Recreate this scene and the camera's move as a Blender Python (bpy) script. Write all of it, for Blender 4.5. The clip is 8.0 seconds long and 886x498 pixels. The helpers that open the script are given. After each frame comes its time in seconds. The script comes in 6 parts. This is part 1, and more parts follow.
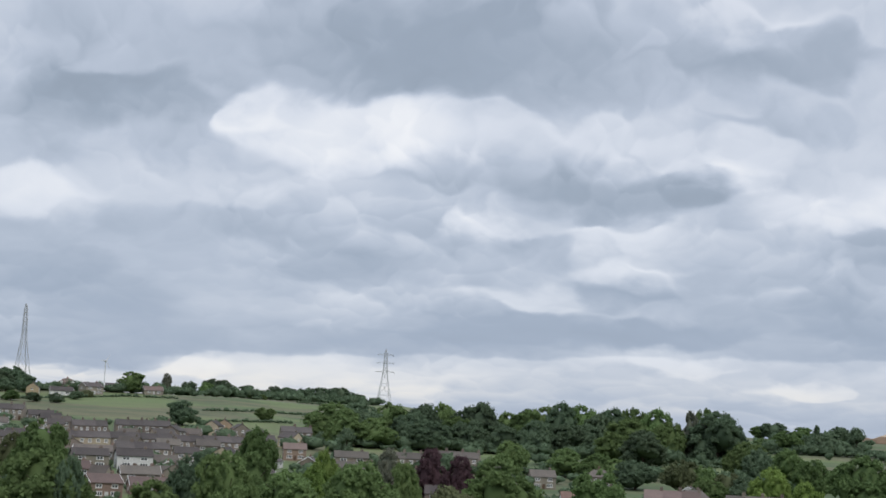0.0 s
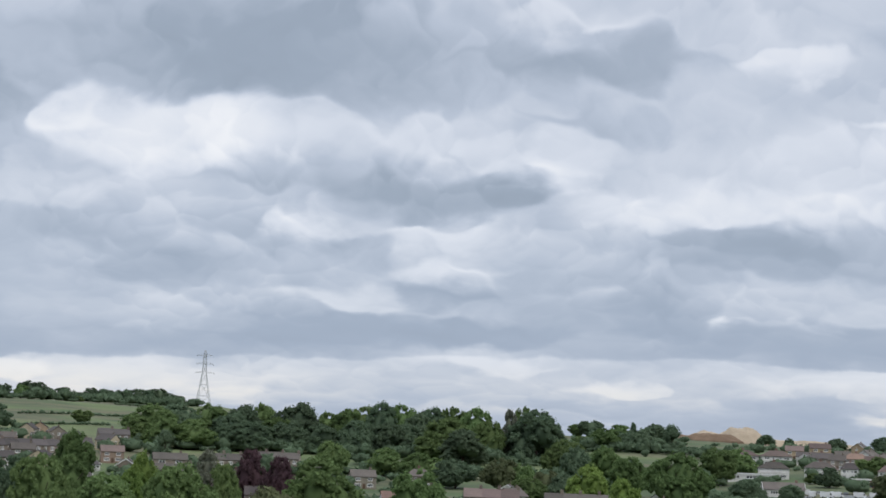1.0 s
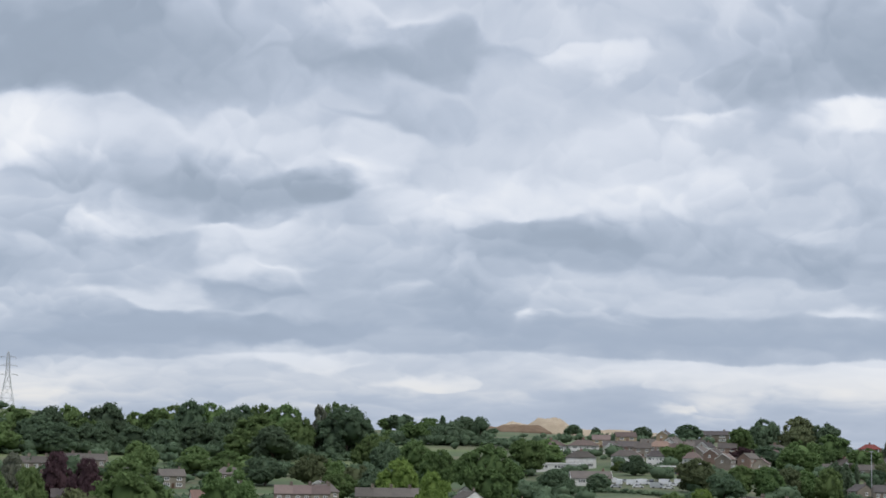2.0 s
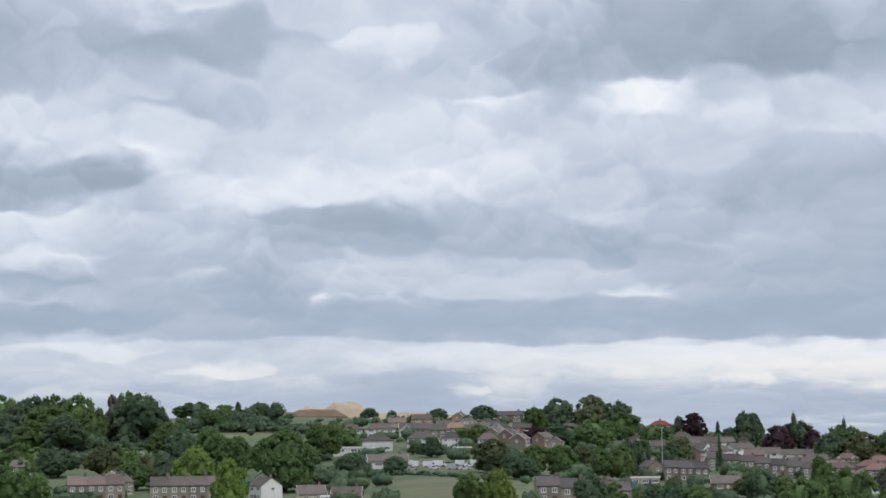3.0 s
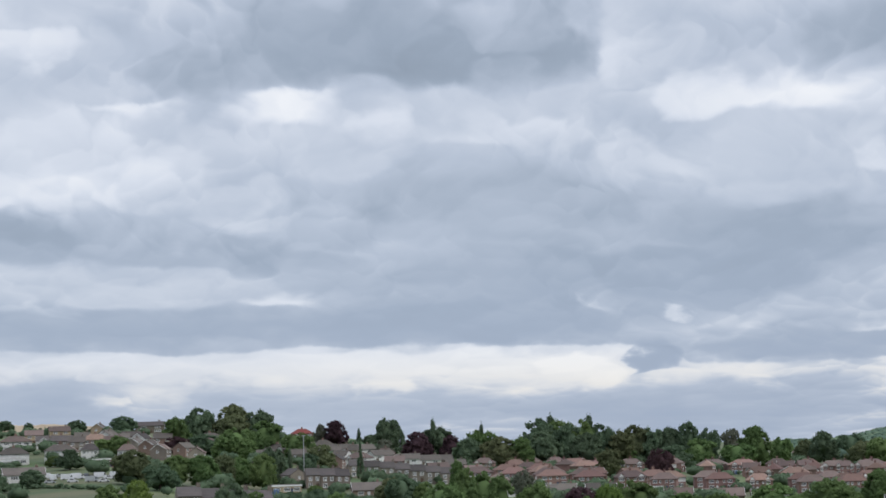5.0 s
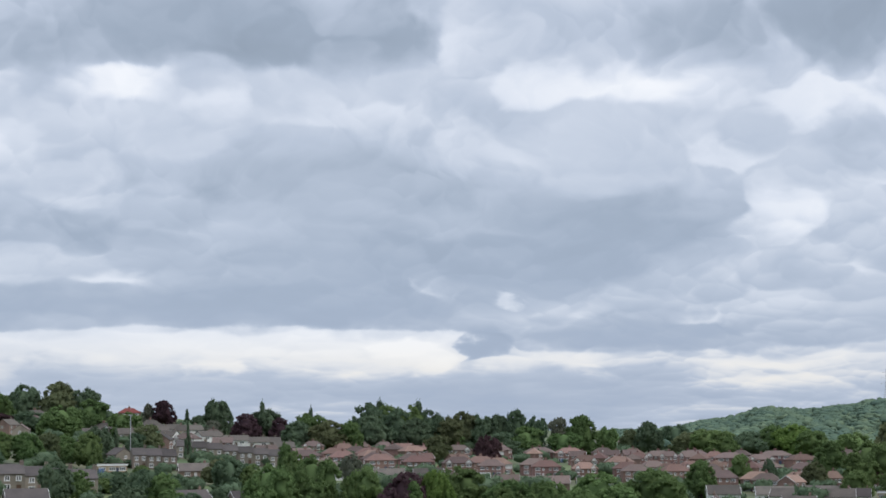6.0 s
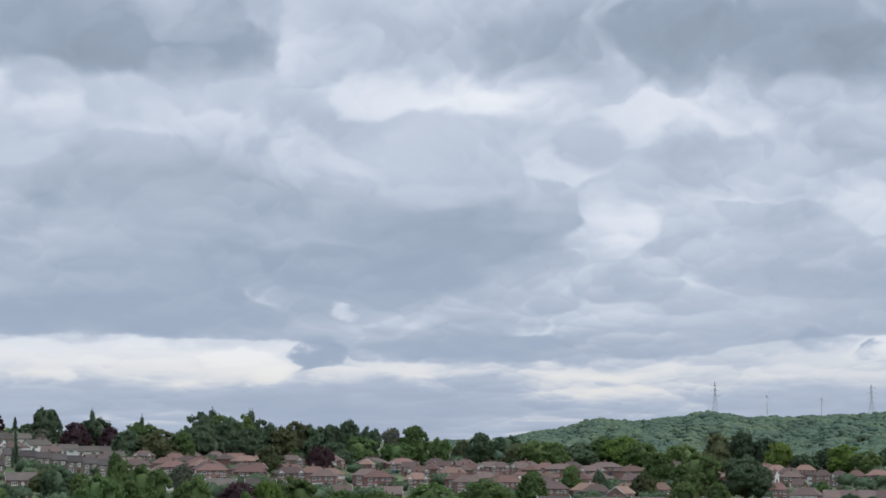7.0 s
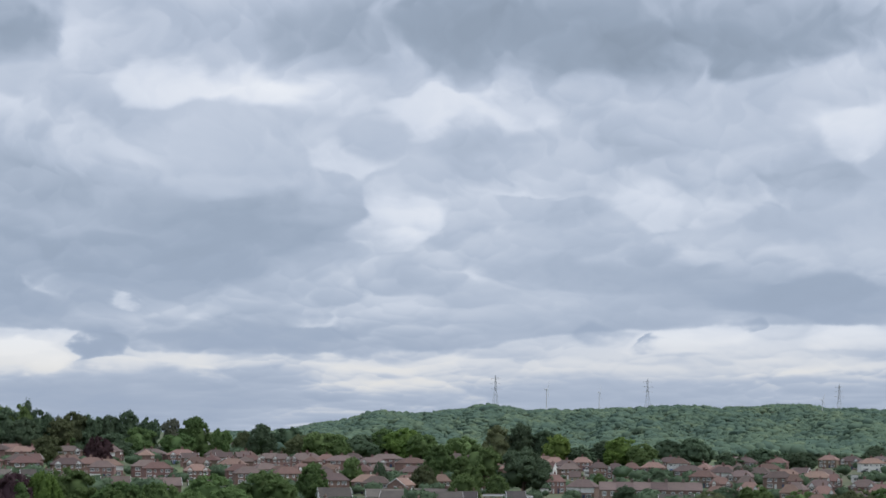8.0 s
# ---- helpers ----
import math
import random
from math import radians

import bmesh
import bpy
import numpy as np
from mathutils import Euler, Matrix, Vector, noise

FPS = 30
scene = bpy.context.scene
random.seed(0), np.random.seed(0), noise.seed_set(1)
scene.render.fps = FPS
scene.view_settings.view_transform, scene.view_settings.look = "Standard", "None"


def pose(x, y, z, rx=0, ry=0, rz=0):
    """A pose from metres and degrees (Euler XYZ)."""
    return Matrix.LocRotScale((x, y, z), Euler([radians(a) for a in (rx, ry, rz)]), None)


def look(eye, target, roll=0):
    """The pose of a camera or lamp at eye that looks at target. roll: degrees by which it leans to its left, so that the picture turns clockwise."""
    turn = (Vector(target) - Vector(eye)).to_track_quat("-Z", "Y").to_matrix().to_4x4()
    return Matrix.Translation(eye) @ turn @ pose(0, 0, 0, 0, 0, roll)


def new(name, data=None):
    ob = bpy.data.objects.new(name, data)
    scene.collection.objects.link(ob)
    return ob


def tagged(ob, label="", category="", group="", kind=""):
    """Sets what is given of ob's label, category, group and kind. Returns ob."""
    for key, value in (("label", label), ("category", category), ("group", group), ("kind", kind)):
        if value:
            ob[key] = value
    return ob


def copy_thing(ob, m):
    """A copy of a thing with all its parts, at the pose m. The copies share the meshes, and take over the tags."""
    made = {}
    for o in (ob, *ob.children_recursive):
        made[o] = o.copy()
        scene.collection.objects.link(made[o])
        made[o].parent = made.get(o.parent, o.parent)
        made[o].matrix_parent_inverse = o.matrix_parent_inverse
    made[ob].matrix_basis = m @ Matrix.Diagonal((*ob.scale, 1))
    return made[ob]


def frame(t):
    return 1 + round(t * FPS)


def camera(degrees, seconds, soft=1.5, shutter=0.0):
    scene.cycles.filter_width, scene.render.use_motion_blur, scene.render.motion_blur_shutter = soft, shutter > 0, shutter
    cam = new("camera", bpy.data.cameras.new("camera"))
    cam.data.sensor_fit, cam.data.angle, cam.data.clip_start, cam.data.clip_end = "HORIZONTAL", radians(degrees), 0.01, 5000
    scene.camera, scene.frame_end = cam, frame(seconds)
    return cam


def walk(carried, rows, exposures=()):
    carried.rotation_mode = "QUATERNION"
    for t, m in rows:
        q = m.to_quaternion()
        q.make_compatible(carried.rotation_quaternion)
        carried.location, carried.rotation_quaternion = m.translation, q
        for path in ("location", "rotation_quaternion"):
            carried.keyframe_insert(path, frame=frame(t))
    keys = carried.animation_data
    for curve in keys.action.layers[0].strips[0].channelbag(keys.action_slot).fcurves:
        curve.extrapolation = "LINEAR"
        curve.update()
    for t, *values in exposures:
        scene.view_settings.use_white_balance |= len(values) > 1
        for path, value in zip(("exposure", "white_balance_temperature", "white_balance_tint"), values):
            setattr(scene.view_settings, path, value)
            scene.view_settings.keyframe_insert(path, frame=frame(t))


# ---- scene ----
cam = camera(25.97, 8.0, soft=1.65)
EYE = Vector((0.0, 0.0, 60.0))
# seconds, heading, pitch and roll in degrees: a handheld pan to the right through a long lens
PAN = [
    (0.0, -0.293, 5.684, 2.713),
    (0.5, 2.331, 5.684, 2.593),
    (1.0, 5.083, 5.906, 2.150),
    (1.5, 7.886, 6.016, 1.656),
    (1.7, 9.058, 5.981, 1.375),
    (2.8, 15.780, 5.541, -0.635),
    (3.0, 17.031, 5.441, -0.684),
    (3.5, 20.051, 5.632, -1.112),
    (4.0, 22.867, 5.917, -1.558),
    (4.5, 25.264, 5.715, -1.507),
    (4.7, 26.228, 5.626, -1.688),
    (5.8, 31.718, 5.031, -0.582),
    (6.0, 32.661, 4.929, -0.412),
    (6.5, 35.062, 5.234, -0.128),
    (7.0, 37.579, 5.217, -0.069),
    (7.5, 40.532, 5.130, -0.028),
    (8.0, 44.029, 4.979, 0.239),
]


def swing(heading, pitch, roll):
    """The phone is held at arm's length, 0.4 m before the turning body."""
    a, e = radians(heading), radians(pitch)
    way = Vector((math.sin(a) * math.cos(e), math.cos(a) * math.cos(e), math.sin(e)))
    eye = EYE + Vector((0.4 * math.sin(a), 0.4 * math.cos(a), 0))
    return look(eye, eye + way, roll)


walk(cam, [(t, swing(h, p, r)) for t, h, p, r in PAN],
     [(0.0, 0.0, 6500, 10), (1.5, 0.0, 6480, 10), (3.5, 0.06, 6450, 10), (4.5, -0.02, 6430, 10), (6.0, 0.07, 6390, 10), (6.6, -0.01, 6370, 10), (8.0, -0.08, 6300, 10)])


# ---- sky and light: a broken deck of stratocumulus at midday ----
# Cloud masses (heading, elevation, half width, half height in degrees, weight: light + / dark -), west to east.
CLOUDS_A = [
    (-12.6, 8.95, 1.68, 1.01, -0.5), (-12.4, 6.49, 1.68, 0.67, 0.6), (-11.7, 5.38, 4.20, 1.01, -0.35), (-11.6, 4.06, 4.20, 0.67, -0.5),
    (-11.3, 11.36, 4.20, 1.34, -0.3), (-9.9, 2.84, 3.36, 0.84, -0.45), (-9.5, 9.69, 3.36, 0.76, -0.9), (-9.4, 7.04, 4.20, 0.67, 0.3),
    (-8.1, 8.46, 2.02, 0.42, -0.3), (-7.7, 1.88, 1.51, 0.34, 0.6), (-6.2, 9.42, 1.01, 0.67, 0.5), (-6.0, 6.08, 2.52, 0.67, -0.3),
    (-4.0, 1.90, 3.87, 0.50, 0.4), (-3.3, 9.09, 3.70, 0.92, 0.9), (-2.5, 5.09, 4.20, 0.59, -0.5), (-1.6, 2.94, 4.20, 0.34, -0.3),
    (-0.5, 8.05, 2.52, 0.50, -0.5), (-0.3, 11.75, 7.06, 1.85, -0.9),
]
CLOUDS_B = [
    (0.8, 6.26, 1.01, 0.50, 0.8), (1.7, 4.41, 2.02, 0.24, 0.4), (1.8, 3.44, 3.70, 0.50, -0.75), (2.7, 5.83, 1.85, 0.47, -0.4),
    (4.1, 9.25, 3.36, 0.76, 0.5), (5.0, 6.26, 2.02, 0.59, 0.6), (5.1, 4.75, 1.68, 0.42, -0.7), (5.3, 7.53, 3.70, 0.59, -0.85),
    (5.4, 5.14, 1.68, 0.37, 0.7), (6.0, 3.36, 2.52, 0.34, -0.7), (6.0, 2.61, 2.02, 0.37, 0.5), (7.6, 7.65, 1.01, 0.42, -0.5),
    (8.1, 8.70, 1.34, 0.67, 0.35), (8.3, 12.65, 2.52, 0.50, 0.4), (8.3, 7.96, 0.84, 0.50, 0.5), (8.6, 4.27, 2.52, 0.84, -0.4),
    (9.4, 9.73, 2.18, 0.50, -0.35), (9.9, 11.63, 3.70, 0.67, -0.7),
]
CLOUDS_C = [
    (10.2, 1.94, 1.34, 0.20, 0.5), (11.6, 4.25, 1.34, 0.76, -0.7), (12.8, 7.33, 4.20, 0.59, 0.6), (13.2, 3.82, 0.67, 0.30, 0.6),
    (14.4, 5.98, 3.03, 0.67, -0.65), (15.3, 8.74, 7.56, 0.84, 0.3), (15.3, 11.58, 1.68, 0.34, 0.5), (16.0, 1.27, 2.35, 0.67, -0.35),
    (17.6, 7.54, 3.03, 0.67, 0.5), (17.7, 1.24, 0.67, 0.17, 0.4), (17.7, 2.32, 3.36, 0.42, 0.3), (18.4, 9.80, 1.34, 0.27, 0.6),
    (18.6, 3.40, 7.56, 0.50, -0.6), (20.3, 5.39, 3.36, 0.42, -0.5), (20.4, 10.68, 2.18, 0.59, -0.4), (21.1, 1.42, 1.34, 0.42, -0.2),
    (21.7, 6.46, 1.01, 0.34, 0.35), (23.0, 9.87, 1.51, 0.44, 0.9),
]
CLOUDS_D = [
    (23.0, 4.07, 1.01, 0.25, 0.5), (25.7, 9.28, 1.01, 0.42, 0.5), (25.8, 1.41, 1.01, 0.20, 0.5), (26.1, 11.85, 7.06, 1.34, -0.85),
    (27.0, 2.13, 5.88, 0.42, 0.5), (27.9, 4.61, 5.04, 0.84, -0.5), (28.1, 10.77, 3.70, 0.67, -0.5), (28.6, 3.25, 5.04, 0.59, -0.6),
    (28.8, 6.75, 5.04, 1.01, -0.45), (29.7, 8.84, 3.36, 0.42, 0.35), (31.0, 1.67, 2.02, 0.59, 0.35), (31.5, 11.22, 1.01, 0.84, -0.5),
    (32.0, 1.84, 1.68, 0.47, 0.4), (32.2, 3.69, 0.34, 0.30, 0.3), (32.4, 3.63, 0.8, 0.34, 0.3), (33.0, 11.49, 1.01, 1.01, 0.55),
    (34.0, 2.09, 0.37, 0.50, -1.3), (34.2, 7.70, 1.68, 0.67, 0.3),
]
CLOUDS_E = [
    (34.8, 3.48, 0.25, 0.13, 0.7), (35.1, 4.23, 5.04, 0.84, -0.5), (35.8, 11.39, 3.36, 0.84, -0.15), (35.9, 5.58, 5.38, 1.18, -0.5),
    (35.9, 1.71, 1.51, 0.37, 0.4), (36.0, 0.58, 4.20, 0.67, -0.4), (37.2, 9.61, 3.70, 0.50, 0.8), (37.9, 2.43, 3.03, 0.50, -0.6),
    (39.2, 5.46, 2.69, 0.67, -0.4), (40.3, 2.78, 0.84, 0.20, 0.6), (41.2, 7.50, 1.34, 0.34, 0.5), (42.6, 10.11, 2.52, 0.50, 0.3),
    (42.6, 5.83, 1.18, 0.67, 0.8), (42.6, 1.62, 2.52, 0.30, 0.4), (44.3, 9.12, 3.03, 0.42, 0.7), (45.1, 4.16, 1.01, 0.34, 0.5),
    (46.0, 8.03, 1.68, 0.50, -0.3), (46.0, 6.85, 1.01, 0.25, 0.4),
]
CLOUDS_F = [
    (47.7, 6.01, 1.34, 0.25, -0.3), (47.7, 11.47, 7.766, 1.4, -1.1), (48.5, 2.48, 1.01, 0.30, -0.5), (50.2, 2.23, 0.30, 0.24, -1),
    (50.2, 4.32, 3.87, 0.42, -0.5), (50.2, 6.33, 2.02, 0.67, 0.5), (51.1, 10.82, 3.36, 0.67, -0.4), (51.5, 2.28, 2.18, 0.42, 0.6),
    (52.7, 3.64, 3.36, 0.42, -0.3), (53.0, 2.59, 0.42, 0.13, -0.6), (53.2, 6.30, 1.34, 0.34, 0.4), (54.3, 1.48, 2.52, 0.25, 0.25),
    (54.4, 10.74, 0.84, 0.34, 0.3), (55.1, 3.63, 2.52, 0.67, -0.8), (55.2, 7.10, 2.02, 0.42, -0.4), (55.9, 2.43, 1.34, 0.30, 0.5),
    (56.0, 8.56, 1.68, 0.67, 0.7), (56.1, 11.50, 2.52, 0.84, -0.5),
]
CLOUDS = CLOUDS_A + CLOUDS_B + CLOUDS_C + CLOUDS_D + CLOUDS_E + CLOUDS_F


class Nodes:
    """Short hand for wiring shader nodes."""

    def __init__(self, tree):
        self.tree = tree
        tree.nodes.clear()

    def add(self, kind, inputs=None, **props):
        n = self.tree.nodes.new(kind)
        for k, v in props.items():
            setattr(n, k, v)
        for k, v in (inputs or {}).items():
            if isinstance(v, bpy.types.NodeSocket):
                self.tree.links.new(v, n.inputs[k])
            else:
                n.inputs[k].default_value = v
        return n

    def math(self, op, a, b=0.0, c=0.0):
        return self.add("ShaderNodeMath", {0: a, 1: b, 2: c}, operation=op).outputs[0]

    def vec(self, op, a, b=(0, 0, 0), c=(0, 0, 0)):
        n = self.add("ShaderNodeVectorMath", {0: a, 1: b}, operation=op)
        if op == "MULTIPLY_ADD":
            if isinstance(c, bpy.types.NodeSocket):
                self.tree.links.new(c, n.inputs[2])
            else:
                n.inputs[2].default_value = c
        return n.outputs["Value"] if op in ("LENGTH", "DOT_PRODUCT") else n.outputs[0]

    def noise(self, v, scale, detail=4.0, rough=0.5, distort=0.0, colour=False):
        n = self.add("ShaderNodeTexNoise", {"Vector": v, "Scale": scale, "Detail": detail, "Roughness": rough, "Distortion": distort})
        return n.outputs["Color" if colour else "Fac"]

    def spread(self, v, lo, hi, to_lo=0.0, to_hi=1.0, how="LINEAR"):
        return self.add("ShaderNodeMapRange", {0: v, 1: lo, 2: hi, 3: to_lo, 4: to_hi}, interpolation_type=how).outputs[0]

    def ramp(self, v, stops):
        n = self.add("ShaderNodeValToRGB", {0: v})
        r = n.color_ramp
        while len(r.elements) < len(stops):
            r.elements.new(0.5)
        for e, (p, c) in zip(r.elements, stops):
            e.position, e.color = p, (*c, 1)
        return n.outputs[0]

    def mix(self, f, a, b, how="MIX"):
        n = self.add("ShaderNodeMix", {0: f, 6: a, 7: b}, data_type="RGBA", blend_type=how)
        return n.outputs[2]


SUN_HEADING, SUN_HIGH = 150.0, 52.0
world = bpy.data.worlds.new("overcast_sky")
scene.world = world
world.use_nodes = True
w = Nodes(world.node_tree)
way = w.add("ShaderNodeTexCoord").outputs["Generated"]
parts = w.add("ShaderNodeSeparateXYZ", {0: way})
heading = w.math("MULTIPLY", w.math("ARCTAN2", parts.outputs[0], parts.outputs[1]), 180 / math.pi)
rise = w.math("MULTIPLY", w.math("ARCSINE", parts.outputs[2]), 180 / math.pi)
flat = w.add("ShaderNodeCombineXYZ", {0: heading, 1: rise, 2: 0.0}).outputs[0]
# the deck foreshortens towards the horizon, so its billows are wide and low
wide = w.vec("MULTIPLY", flat, (0.62, 1.0, 1.0))
billow = w.vec("SUBTRACT", w.noise(wide, 0.40, 3.0, 0.5, 0.0, True), (0.5, 0.5, 0.5))
fine = w.vec("SUBTRACT", w.noise(wide, 0.95, 4.0, 0.48, 0.0, True), (0.5, 0.5, 0.5))
# heaped billows, smaller and lower towards the horizon: each is light on its head and grey at its base
depth = w.math("MULTIPLY", w.math("LOGARITHM", w.math("MAXIMUM", w.math("ADD", rise, 2.2), 0.3), math.e), 5.0)
lie = w.add("ShaderNodeCombineXYZ", {0: w.math("MULTIPLY", heading, 0.36), 1: depth, 2: 0.0}).outputs[0]
lie = w.vec("MULTIPLY_ADD", billow, (1.1, 0.6, 0), lie)
curl = w.vec("SUBTRACT", w.noise(lie, 1.7, 5.0, 0.5, 0.0, True), (0.5, 0.5, 0.5))
lie = w.vec("MULTIPLY_ADD", curl, (0.5, 0.36, 0), lie)


def heaps(size, smooth, narrow=1.0):
    """The way from the middle of each billow of that size."""
    place = w.vec("MULTIPLY", lie, (narrow, 1.0, 1.0))
    cell = w.add("ShaderNodeTexVoronoi", {"Vector": place, "Scale": 1 / size, "Smoothness": smooth, "Randomness": 1.0}, feature="SMOOTH_F1", voronoi_dimensions="2D").outputs["Position"]
    return w.vec("SUBTRACT", place, cell)


def heads(size, smooth, narrow=1.0):
    up = w.add("ShaderNodeSeparateXYZ", {0: heaps(size, smooth, narrow)}).outputs[1]
    return w.spread(up, -0.6 * size, 0.6 * size, -1.0, 1.0)


# a billow takes much of its tone whole, so that masses break off along the outlines of billows
step = w.vec("MULTIPLY", heaps(0.6, 0.6), (-0.5 / 0.36, -0.5 / 5.0, 0.0))
tall = w.add("ShaderNodeCombineXYZ", {0: 1.0, 1: w.math("ADD", rise, 2.2), 2: 0.0}).outputs[0]
bent = w.vec("MULTIPLY_ADD", step, tall, flat)
bent = w.vec("MULTIPLY_ADD", billow, (1.2, 0.4, 0.0), bent)
bent = w.vec("MULTIPLY_ADD", fine, (1.7, 0.9, 0.0), bent)
total = 0.0
for h, e, wh, we, weight in CLOUDS:
    off = w.vec("MULTIPLY_ADD", bent, (1 / wh, 0.9 / we, 0), (-h / wh, -0.9 * e / we, 0))
    share = w.spread(w.vec("LENGTH", off), 0.3, 1.45, weight, 0.0, "SMOOTHSTEP")
    total = w.math("ADD", share, total)
# the far edge of the deck, with brighter haze and distant cloud below it
EDGE = [(-14, 1.5), (-8.5, 1.7), (-7.5, 2.3), (0, 2.5), (6, 2.7), (13, 2.9), (20, 2.55), (27, 2.67), (33, 2.5), (34.4, 2.35), (35, 1.85), (41, 1.85), (45, 2.1), (49, 2.6), (58, 2.8)]
edge = w.ramp(w.spread(heading, -14, 58), [((h + 14) / 72, (e / 4,) * 3) for h, e in EDGE])
edge = w.math("MULTIPLY", edge, 4.0)
across = w.add("ShaderNodeSeparateXYZ", {0: w.vec("MULTIPLY_ADD", fine, (0, 0.5, 0), flat)}).outputs[1]
above = w.math("SUBTRACT", across, edge)
rim = w.spread(above, -0.07, 0.07, 1.0, 0.0, "SMOOTHSTEP")
lit = w.math("MULTIPLY", w.spread(heading, 33.0, 37.0, 1.0, 0.2), w.spread(heading, 12.0, 20.0, 0.3, 1.0))
lit = w.math("ADD", lit, w.spread(heading, 45.0, 48.0, 0.0, 0.7))
glow = w.math("MULTIPLY", rim, w.spread(above, -2.2, -0.9, -0.09, 0.02, "SMOOTHSTEP"))
glow = w.math("MULTIPLY_ADD", w.math("MULTIPLY", rim, lit), w.spread(above, -1.7, -0.7, 0.0, 0.10, "SMOOTHSTEP"), glow)
base_ = w.math("MULTIPLY", w.math("SUBTRACT", 1.0, rim), w.spread(above, 0.0, 1.2, -0.10, 0.0, "SMOOTHSTEP"))
grain = w.noise(lie, 1.1, 6.0, 0.55)
where = w.spread(w.noise(w.vec("ADD", wide, (40.0, 9.0, 0.0)), 0.22, 2.0, 0.5), 0.38, 0.62, 0.35, 1.0, "SMOOTHSTEP")
lumps = w.math("MULTIPLY", heads(1.7, 0.6, 1.2), 0.085)
lumps = w.math("MULTIPLY_ADD", heads(0.75, 0.5, 1.6), 0.075, lumps)
lumps = w.math("MULTIPLY_ADD", heads(0.34, 0.45, 1.7), 0.04, lumps)
tone = w.math("MULTIPLY_ADD", total, 0.38, 0.545)
tone = w.math("MULTIPLY_ADD", w.math("SUBTRACT", grain, 0.5), 0.20, tone)
tone = w.math("MULTIPLY_ADD", lumps, where, tone)
tone = w.math("ADD", tone, w.spread(rise, 7.0, 12.0, 0.0, 0.045, "SMOOTHSTEP"))
tone = w.math("ADD", tone, w.math("ADD", glow, base_))
deck = w.ramp(tone, [(0.0, (0.275, 0.328, 0.405)), (0.25, (0.34, 0.402, 0.495)), (0.5, (0.495, 0.557, 0.665)), (0.75, (0.705, 0.75, 0.838)), (1.0, (0.895, 0.912, 0.95))])
warm = w.spread(rise, 0.3, 3.0, 1.0, 0.0, "SMOOTHSTEP")
warm = w.math("MULTIPLY", warm, w.spread(tone, 0.52, 0.78))
deck = w.mix(w.math("MULTIPLY", warm, 0.9), deck, (0.875, 0.835, 0.765, 1))
blue = w.math("MULTIPLY", w.spread(rise, 0.5, 9.0, 1.0, 0.0, "SMOOTHSTEP"), w.spread(tone, 0.66, 0.3))
deck = w.mix(w.math("MULTIPLY", blue, 0.8), deck, (0.37, 0.445, 0.585, 1))
clear = w.add("ShaderNodeTexSky", sky_type="NISHITA", sun_disc=False, sun_elevation=radians(SUN_HIGH), sun_rotation=radians(SUN_HEADING), altitude=150.0)
# an overcast sky is brightest overhead
high_ = w.spread(rise, 14.0, 65.0, 1.0, 2.0, "SMOOTHSTEP")
deck = w.vec("MULTIPLY", deck, w.add("ShaderNodeCombineXYZ", {0: high_, 1: high_, 2: high_}).outputs[0])
dim = w.vec("MULTIPLY", clear.outputs[0], (0.1, 0.1, 0.1))
sky = w.mix(0.94, dim, deck)
back = w.add("ShaderNodeBackground", {0: sky, 1: 1.0})
w.add("ShaderNodeOutputWorld", {0: back.outputs[0]})

sun_data = bpy.data.lights.new("sun", "SUN")
sun_data.energy, sun_data.angle, sun_data.color = 1.5, radians(20), (1.0, 0.96, 0.9)
sun = new("sun", sun_data)
sa, se = radians(SUN_HEADING), radians(SUN_HIGH)
sun.matrix_world = look((0, 0, 300), Vector((0, 0, 300)) - Vector((math.sin(sa) * math.cos(se), math.cos(sa) * math.cos(se), math.sin(se))))

# ---- materials ----
def surface(name, colour, rough=0.85, grain=0.3, scale=1.0, second=None, blotch=0.12, vary=0.0, bump=0.0, metal=0.0, coords="Object"):
    """A surface with large blotches and fine grain; vary: how much single objects differ."""
    m = bpy.data.materials.new(name)
    m.use_nodes = True
    n = Nodes(m.node_tree)
    at = n.add("ShaderNodeTexCoord").outputs[coords]
    large = n.noise(at, blotch * scale, 3.0, 0.6)
    small = n.noise(at, 2.5 * scale, 5.0, 0.65)
    second = second or tuple(c * 0.6 for c in colour)
    c = n.mix(n.spread(large, 0.3, 0.7), (*colour, 1), (*second, 1))
    c = n.mix(n.math("MULTIPLY", n.spread(small, 0.35, 0.65), grain), c, tuple(x * 0.45 for x in colour) + (1,))
    if vary:
        pick = n.add("ShaderNodeObjectInfo").outputs["Random"]
        hue = n.add("ShaderNodeHueSaturation", {"Hue": n.spread(pick, 0, 1, 0.5 - 0.03 * vary, 0.5 + 0.03 * vary), "Value": n.spread(n.math("FRACT", n.math("MULTIPLY", pick, 7.13)), 0, 1, 1 - 0.4 * vary, 1 + 0.4 * vary), "Color": c})
        c = hue.outputs[0]
    p = n.add("ShaderNodeBsdfPrincipled", {"Base Color": c, "Roughness": rough, "Metallic": metal})
    if bump:
        n.tree.links.new(n.add("ShaderNodeBump", {"Height": small, "Strength": bump, "Distance": 0.1}).outputs[0], p.inputs["Normal"])
    n.add("ShaderNodeOutputMaterial", {0: p.outputs[0]})
    return m


